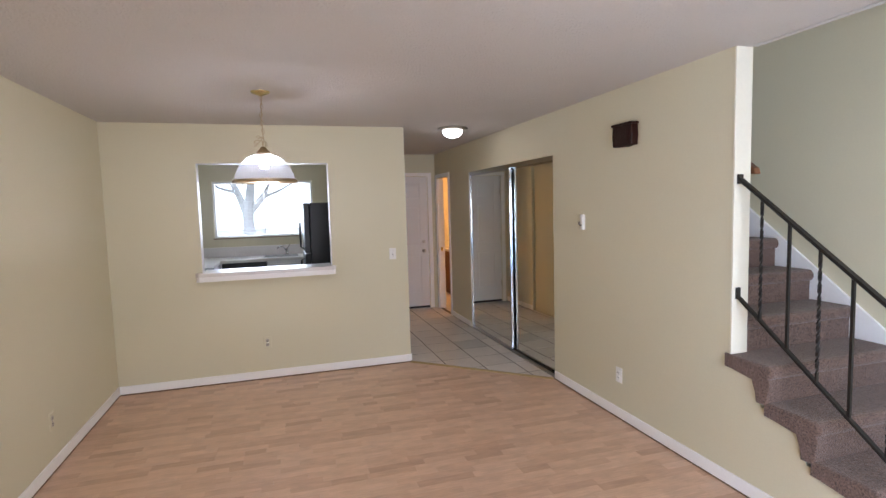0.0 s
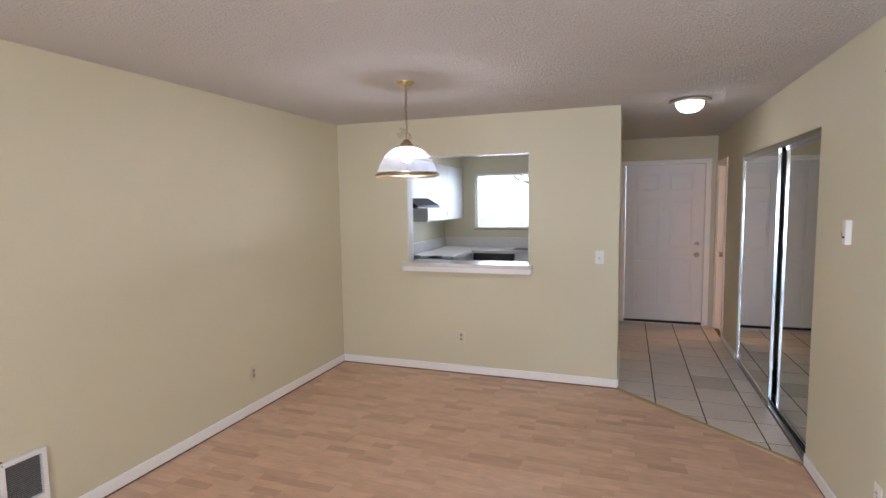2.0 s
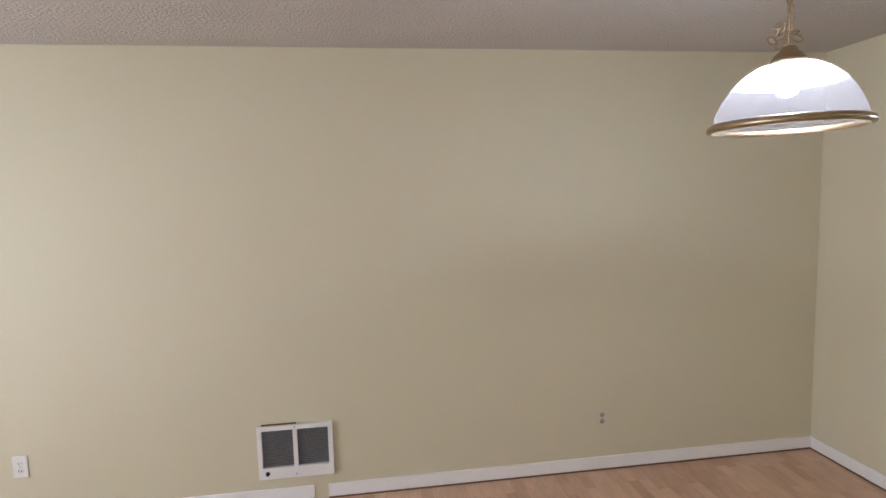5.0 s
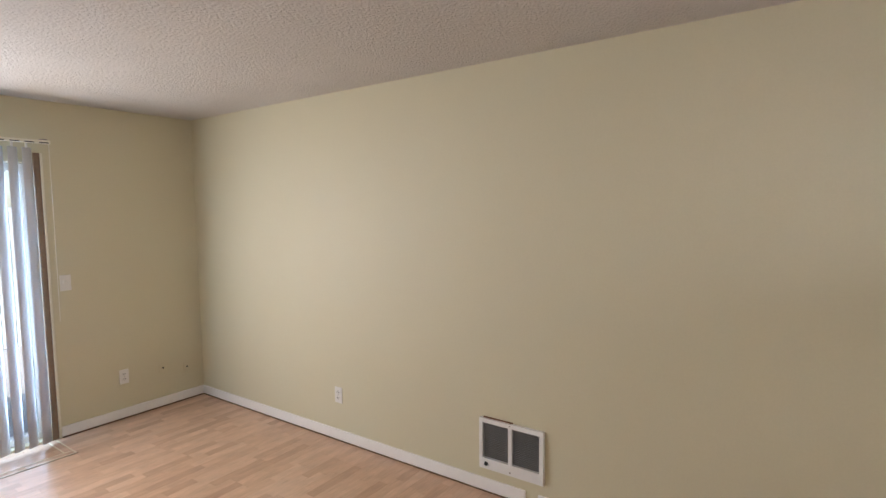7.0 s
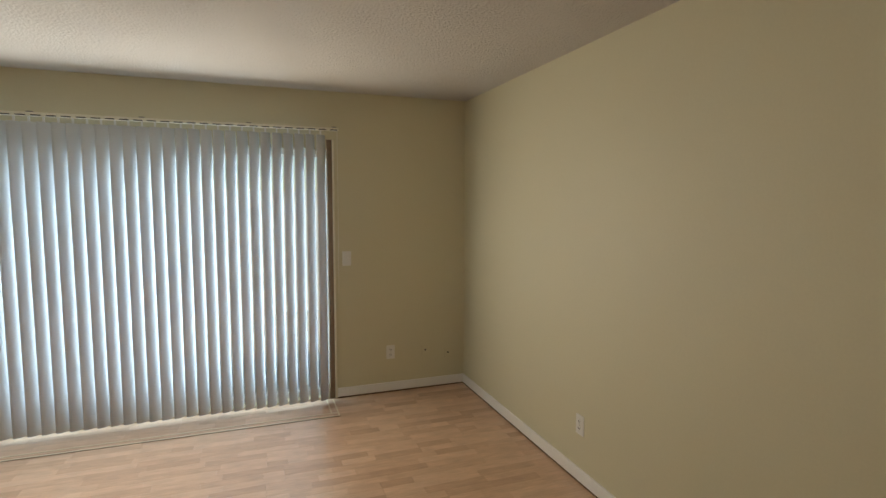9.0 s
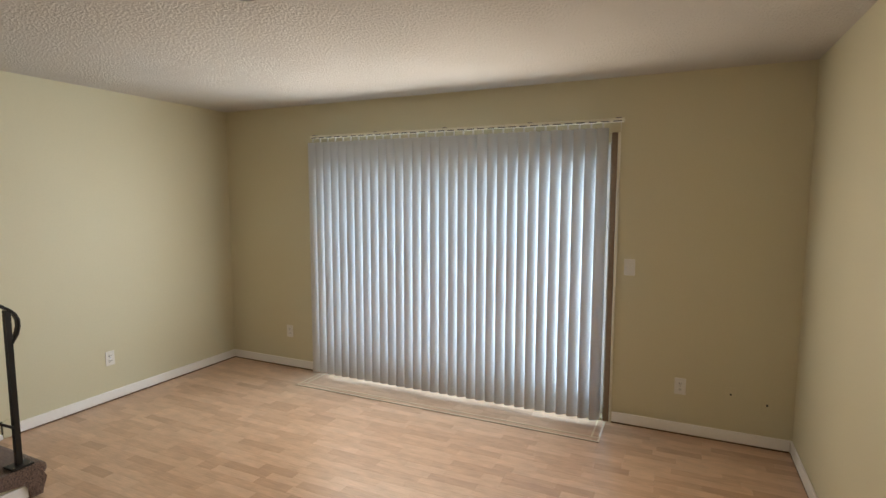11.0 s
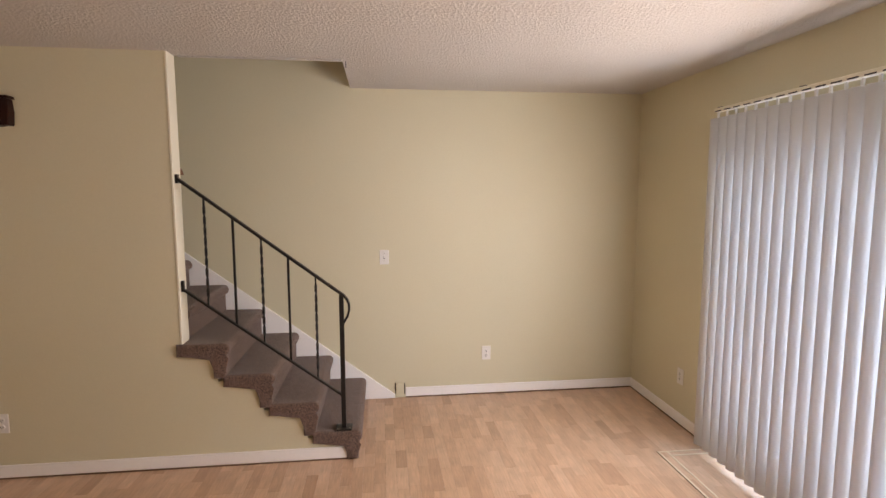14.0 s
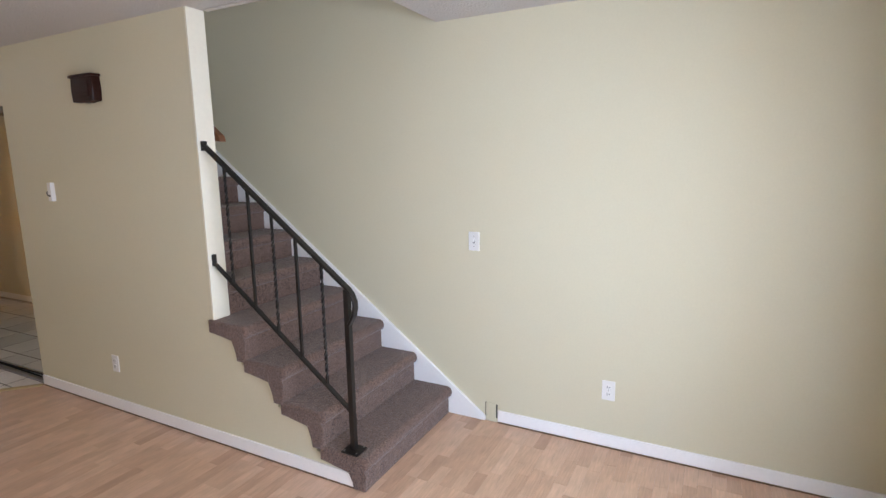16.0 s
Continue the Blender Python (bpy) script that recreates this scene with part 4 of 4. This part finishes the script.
part("body", box((0.0, -0.372, 0.0), (0.64, 0.372, 0.92), 0.004), ENAMEL, rng)
part("cooktop", box((0.0, -0.372, 0.922), (0.655, 0.372, 0.947), 0.006), BLACK, rng)
for bx, by, r in ((0.18, -0.19, 0.09), (0.18, 0.19, 0.075), (0.47, -0.19, 0.075), (0.47, 0.19, 0.09)):
    pts = []
    for i in range(70):
        w = i * 0.3
        q = r * (1 - i / 85)
        pts.append((bx + q * math.cos(w), by + q * math.sin(w), 0.961))
    part("drip_pan", lathe([(r * 0.3, 0.949), (r * 1.02, 0.951), (r * 1.12, 0.959), (r * 1.15, 0.955)], (bx, by, 0), 28), BLACK, rng)
    part("burner_coil", tube(pts, 0.005, 6), BLACK, rng)


def base_cabinet(lo, hi, label, face, doors):
    c = thing("base_cabinet", ((lo[0] + hi[0]) / 2, (lo[1] + hi[1]) / 2, 0.003), label, "cabinet", "base cabinets")
    w, d = (hi[0] - lo[0]) / 2, (hi[1] - lo[1]) / 2
    part("body", box((-w, -d, 0.09), (w, d, 0.90), 0.002), CABINET, c)
    part("toe_kick", box((-w + 0.04, -d + 0.04, 0.0), (w - 0.04, d - 0.04, 0.09)), DARK, c)
    span = 2 * (d if face == "x" else w)
    for i in range(doors):
        a, b = -span / 2 + i * span / doors + 0.01, -span / 2 + (i + 1) * span / doors - 0.01
        if face == "x":
            part("door", box((w + 0.001, a, 0.11), (w + 0.018, b, 0.69), 0.003), CABINET, c)
            part("drawer_front", box((w + 0.001, a, 0.71), (w + 0.018, b, 0.86), 0.003), CABINET, c)
        else:
            part("door", box((a, -d - 0.018, 0.11), (b, -d - 0.001, 0.69), 0.003), CABINET, c)
            part("drawer_front", box((a, -d - 0.018, 0.71), (b, -d - 0.001, 0.86), 0.003), CABINET, c)


base_cabinet((0.002, YN + 0.122), (0.60, 7.215), "white base cabinet beside the range", "x", 2)
base_cabinet((0.002, 7.97), (0.60, 8.915), "white base cabinet in the kitchen corner", "x", 1)
base_cabinet((0.002, 8.918), (0.64, YB - 0.002), "white blind corner base cabinet", "y", 1)
base_cabinet((1.26, 8.935), (1.735, YB - 0.002), "white sink base cabinet", "y", 1)
dish = thing("dishwasher", (0.951, 9.218, 0.003), "black built-in dishwasher under the worktop", "dishwasher")
part("body", box((-0.30, -0.27, 0.1), (0.30, 0.29, 0.90)), BLACK, dish)
part("door", box((-0.298, -0.30, 0.12), (0.298, -0.272, 0.74), 0.004), BLACK, dish)
part("control_panel", box((-0.298, -0.305, 0.75), (0.298, -0.272, 0.895), 0.004), BLACK, dish)
part("handle", box((-0.2, -0.325, 0.74), (0.2, -0.306, 0.755), 0.003), STEEL, dish)
top = thing("worktop", (0.3, 9.178, 0.905), "speckled pale laminate worktop with backsplash", "worktop")
part("slab", prism([(-0.298, -1.206), (0.335, -1.206), (0.335, -0.27), (2.15, -0.27), (2.15, 0.348), (-0.298, 0.348)], "z", 0.0, 0.04, 0.004), COUNTER, top)
part("slab", box((-0.298, YN + 0.125 - 9.178, 0.0), (0.335, 7.215 - 9.178, 0.04), 0.004), COUNTER, top)
part("backsplash", box((-0.276, 0.328, 0.041), (2.15, 0.348, 0.19), 0.003), COUNTER, top)
part("backsplash", box((-0.298, 7.217 - 9.178, 0.046), (-0.278, 0.348, 0.19), 0.003), COUNTER, top)
part("backsplash", box((-0.298, YN + 0.125 - 9.178, 0.041), (-0.278, 7.215 - 9.178, 0.19), 0.003), COUNTER, top)
sink = thing("kitchen_sink", (1.48, 9.21, 0.946), "stainless steel kitchen sink set in the worktop", "sink")
part("rim", prism([(-0.29, -0.22), (0.25, -0.22), (0.25, 0.22), (-0.29, 0.22)], "z", 0.0, 0.006, 0.002), STEEL, sink)
part("basin", box((-0.26, -0.19, 0.0065), (0.22, 0.15, 0.009), 0.001), GRILLE, sink)
faucet = thing("faucet", (1.54, 9.40, 0.946), "chrome single-lever kitchen faucet", "faucet")
part("base", lathe([(0.03, 0.0), (0.03, 0.012), (0.02, 0.02), (0.02, 0.08), (0.0, 0.085)], sides=20), CHROME, faucet, smooth=True)
part("spout", tube([(0, 0, 0.06), (-0.05, -0.06, 0.13), (-0.10, -0.12, 0.14), (-0.14, -0.17, 0.115)], 0.011, 12), CHROME, faucet, smooth=True)
part("lever", tube([(0, 0, 0.085), (0.02, -0.01, 0.12), (0.05, -0.02, 0.155)], 0.008, 10), CHROME, faucet, smooth=True)

fridge = thing("refrigerator", (2.13, 7.99, 0.003), "tall black refrigerator with long door handles", "refrigerator")
part("body", box((-0.31, -0.33, 0.02), (0.36, 0.33, 1.71), 0.008), BLACK, fridge)
for z0, z1 in ((0.06, 1.08), (1.095, 1.71)):
    d = part("door", box((-0.385, -0.33, z0), (-0.315, 0.33, z1), 0.012, 3), BLACK, fridge)
    za, zb = (0.55, 1.03) if z0 < 1 else (1.14, 1.5)
    part("handle", tube([(-0.386, -0.27, za), (-0.43, -0.27, za + 0.03), (-0.435, -0.27, (za + zb) / 2), (-0.43, -0.27, zb - 0.03), (-0.386, -0.27, zb)], 0.011, 8), BLACK, d, smooth=True)

# kitchen window with mini blind
win = tagged(thing("window_1", (1.2425, YB + 0.06, 1.235), "white framed kitchen window, very bright outside", "window"), kind="structure")
WX, WZ = 0.725, 0.848
for lo, hi in (((-WX, -0.03, 0.0), (-WX + 0.035, 0.03, WZ)), ((WX - 0.035, -0.03, 0.0), (WX, 0.03, WZ)), ((-WX + 0.035, -0.03, WZ - 0.035), (WX - 0.035, 0.03, WZ)),
               ((-WX + 0.035, -0.03, 0.0), (WX - 0.035, 0.03, 0.03)), ((-0.012, -0.02, 0.03), (0.012, 0.02, WZ - 0.035))):
    part("window_frame", box(lo, hi, 0.003), PLASTIC, win)
for a, b in ((-WX + 0.035, -0.012), (0.012, WX - 0.035)):
    p = part("pane", box((a, -0.003, 0.03), (b, 0.003, WZ - 0.035)), GLASS, win)
    p.visible_shadow = False
part("window_sill", box((-WX - 0.02, -0.085, -0.016), (WX + 0.02, -0.062, -0.001), 0.002), JAMB, win, "dark sill edge")
mini = thing("mini_blind", (1.2425, YB - 0.012, 1.235 + WZ), "white mini blind lowered with open slats", "blinds")
part("head_rail", box((-0.715, -0.014, -0.028), (0.715, 0.014, -0.002), 0.002), PLASTIC, mini)
slat = mesh_of("slat", prism([(-0.012, 0.0), (0.0, 0.0022), (0.012, 0.0), (0.012, 0.0007), (0.0, 0.003), (-0.012, 0.0007)], "x", -0.71, 0.71), ENAMEL)
for i in range(38):
    o = new("slat", slat)
    o.parent = mini
    o.location = (0, 0, -0.04 - i * 0.0205)
    o.rotation_euler = (radians(12), 0, 0)
part("bottom_rail", box((-0.71, -0.012, -0.84), (0.71, 0.012, -0.825), 0.002), PLASTIC, mini)
for x in (-0.5, 0.0, 0.5):
    part("ladder_cord", tube([(x, -0.0135, -0.03), (x, -0.0135, -0.825)], 0.001, 4), PLASTIC, mini)

# ---- tree outside the kitchen window ----
tree = thing("tree", (0.72, 15.2, -0.12), "grey-barked garden tree with sparse leaves", "tree")
tb = bmesh.new()
add_tube(tb, [(0, 0, 0), (0.02, 0, 0.8), (-0.03, 0, 1.5), (0.0, 0, 2.0)], [0.2, 0.16, 0.14, 0.13], 10)
add_tube(tb, [(0.0, 0, 1.5), (-0.25, 0.05, 2.2), (-0.6, 0.1, 3.0), (-0.9, 0, 4.0)], [0.1, 0.085, 0.06, 0.025], 8)
add_tube(tb, [(0.0, 0, 1.9), (0.1, 0.0, 2.6), (0.05, 0.1, 3.4), (0.2, 0, 4.4)], [0.12, 0.09, 0.06, 0.025], 8)
add_tube(tb, [(0.0, 0, 1.7), (0.35, 0.05, 2.1), (0.7, 0.0, 2.8), (1.1, 0.1, 3.8)], [0.09, 0.08, 0.05, 0.02], 8)
add_tube(tb, [(0.35, 0.05, 2.1), (0.75, -0.1, 2.25), (1.2, 0.0, 2.5)], [0.05, 0.035, 0.015], 7)
add_tube(tb, [(-0.25, 0.05, 2.2), (-0.7, 0.0, 2.35), (-1.1, 0.1, 2.8)], [0.05, 0.035, 0.012], 7)
part("trunk", tb, BARK, tree)
lb = bmesh.new()
rng_l = random.Random(5)
for i in range(1500):
    w, rad = rng_l.uniform(0, 6.283), rng_l.uniform(0.3, 1.9)
    c = Vector((rad * math.cos(w) * 0.9, rad * math.sin(w) * 0.9, 3.9 + rng_l.gauss(0, 0.6)))
    m3 = Matrix.Translation(c) @ pose(0, 0, 0, rng_l.uniform(0, 360), rng_l.uniform(0, 360), rng_l.uniform(0, 360))
    vs = [lb.verts.new(m3 @ Vector(p)) for p in ((-0.05, 0, 0), (0, -0.025, 0.006), (0.05, 0, 0), (0, 0.025, 0.006))]
    lb.faces.new(vs)
crown = part("crown", lb, LEAF, tree)

# ---- floors, piece by piece ----
floor = structure("floor", box((-0.15, -0.15, -0.12), (XE + 0.15, YN + 0.12, -0.011)), SUBFLOOR_AND_GAP, "beech-look strip laminate floor")
STRIP, BOARD = 0.0655, 1.28


def board_mesh(seed, width_strips=3, length=BOARD):
    r = random.Random(seed)
    bm = bmesh.new()
    for s in range(width_strips):
        x = 0.0
        first = r.uniform(0.12, 0.4)
        while x < length - 1e-4:
            n = min(length, x + (first if x == 0 else r.uniform(0.2, 0.4)))
            if length - n < 0.1:
                n = length
            g = 0.0003
            lo = (x + g, s * STRIP + g, -0.01)
            hi = (n - g, (s + 1) * STRIP - g, 0.0)
            vs = [bm.verts.new(c) for c in ((lo[0], lo[1], 0), (hi[0], lo[1], 0), (hi[0], hi[1], 0), (lo[0], hi[1], 0))]
            ws = [bm.verts.new((v.co.x, v.co.y, -0.01)) for v in vs]
            bm.faces.new(vs)
            for k in range(4):
                j = (k + 1) % 4
                bm.faces.new((vs[k], ws[k], ws[j], vs[j]))
            x = n
    return mesh_of("board", bm, LAMINATE)


boards = [board_mesh(s) for s in range(9)]
rb = random.Random(3)
y = 0.0
while y < YN - 0.01:
    # rows narrower where they meet a wall
    x = -rb.uniform(0.05, BOARD - 0.1)
    x_end = XE if y < 2.3 else XC
    while x < x_end - 0.01:
        # clip to the walls by shortening the end boards
        lo, hi = max(x, 0.002), min(x + BOARD, x_end - 0.002)
        in_tiles = y > 5.2 and lo > 2.77 and (lo - 2.715) * 1.033 + (y - YN) * 1.108 > 0.05
        if hi - lo > 0.02 and not in_tiles:
            me = rb.choice(boards)
            full = hi - lo > BOARD - 0.004 and y + 3 * STRIP < YN
            if not full:
                bm = bmesh.new()
                bm.from_mesh(me)
                for co, no in (((lo - x, 0, 0), (-1, 0, 0)), ((hi - x, 0, 0), (1, 0, 0)), ((0, YN - 0.002 - y, 0), (0, 1, 0))):
                    geom = list(bm.verts) + list(bm.edges) + list(bm.faces)
                    bmesh.ops.bisect_plane(bm, geom=geom, plane_co=co, plane_no=no, clear_outer=True)
                me = bpy.data.meshes.new("board")
                bm.to_mesh(me)
                bm.free()
                me.materials.append(LAMINATE)
            o = new("board", me)
            o.parent = floor
            o.location = (x, y, 0)
        x += BOARD
    y += 3 * STRIP

# tiled hall, bounded by a diagonal threshold
A, B = (2.715, YN - 0.005), (3.825, 5.245)
hall = structure("floor_hall", prism([A, B, (XC, 5.25), (XC + 0.05, 5.26), (XC + 0.05, YD + 0.02), (2.60, YD + 0.02), (2.60, 7.2), (2.715, 7.2)], "z", -0.1, 0.006), GROUT, "pale square floor tiles in the entry hall")


def clip_line(poly, p, q):
    """Keeps the part of a polygon to the right of p..q, seen along it."""
    res = []

    def side(a):
        return (q[0] - p[0]) * (a[1] - p[1]) - (q[1] - p[1]) * (a[0] - p[0])

    for a, b in zip(poly, poly[1:] + poly[:1]):
        sa, sb = side(a), side(b)
        if sa >= 0:
            res.append(a)
        if sa * sb < 0:
            f = sa / (sa - sb)
            res.append((a[0] + f * (b[0] - a[0]), a[1] + f * (b[1] - a[1])))
    return res


TW, TL, TG = 0.335, 0.335, 0.011
for i in range(-2, 4):
    for j in range(-4, 9):
        x0, y0 = 3.02 + i * TW, 6.505 + j * TL
        poly = [(x0 + TG / 2, y0 + TG / 2), (x0 + TW - TG / 2, y0 + TG / 2), (x0 + TW - TG / 2, y0 + TL - TG / 2), (x0 + TG / 2, y0 + TL - TG / 2)]
        poly = clip_line(poly, (A[0] - 0.02, A[1] + 0.03), (B[0] - 0.02, B[1] + 0.03))
        for p, q in (((XC - 0.002, 0), (XC - 0.002, 10)), ((10, YD - 0.002), (0, YD - 0.002)), ((2.72 if y0 < 7.1 else 2.608, 10), (2.72 if y0 < 7.1 else 2.608, 0))):
            poly = clip_line(poly, p, q) if len(poly) > 2 else []
        if len(poly) < 3:
            continue
        area = abs(sum(a[0] * b[1] - b[0] * a[1] for a, b in zip(poly, poly[1:] + poly[:1]))) / 2
        if area < 0.002:
            continue
        grey = (i, j) == (1, 0)
        bm = prism(poly, "z", 0.0, 0.0075)
        part("tile", bm, TILE_GREY if grey else TILE, hall, "greyer replacement tile" if grey else "")
th = thing("threshold_strip", (3.27, 5.764, 0.0), "brass-toned diagonal strip between laminate and tiles", "threshold")
dvec = Vector((B[0] - A[0], B[1] - A[1], 0)).normalized()
bm = prism([(-0.022, 0.0), (0.022, 0.0), (0.016, 0.009), (0.0, 0.012), (-0.016, 0.009)], "y", -0.757, 0.757)
o = part("strip", bm, STRIP_METAL, th)
o.rotation_euler = (0, 0, math.atan2(dvec.y, dvec.x) - math.pi / 2)
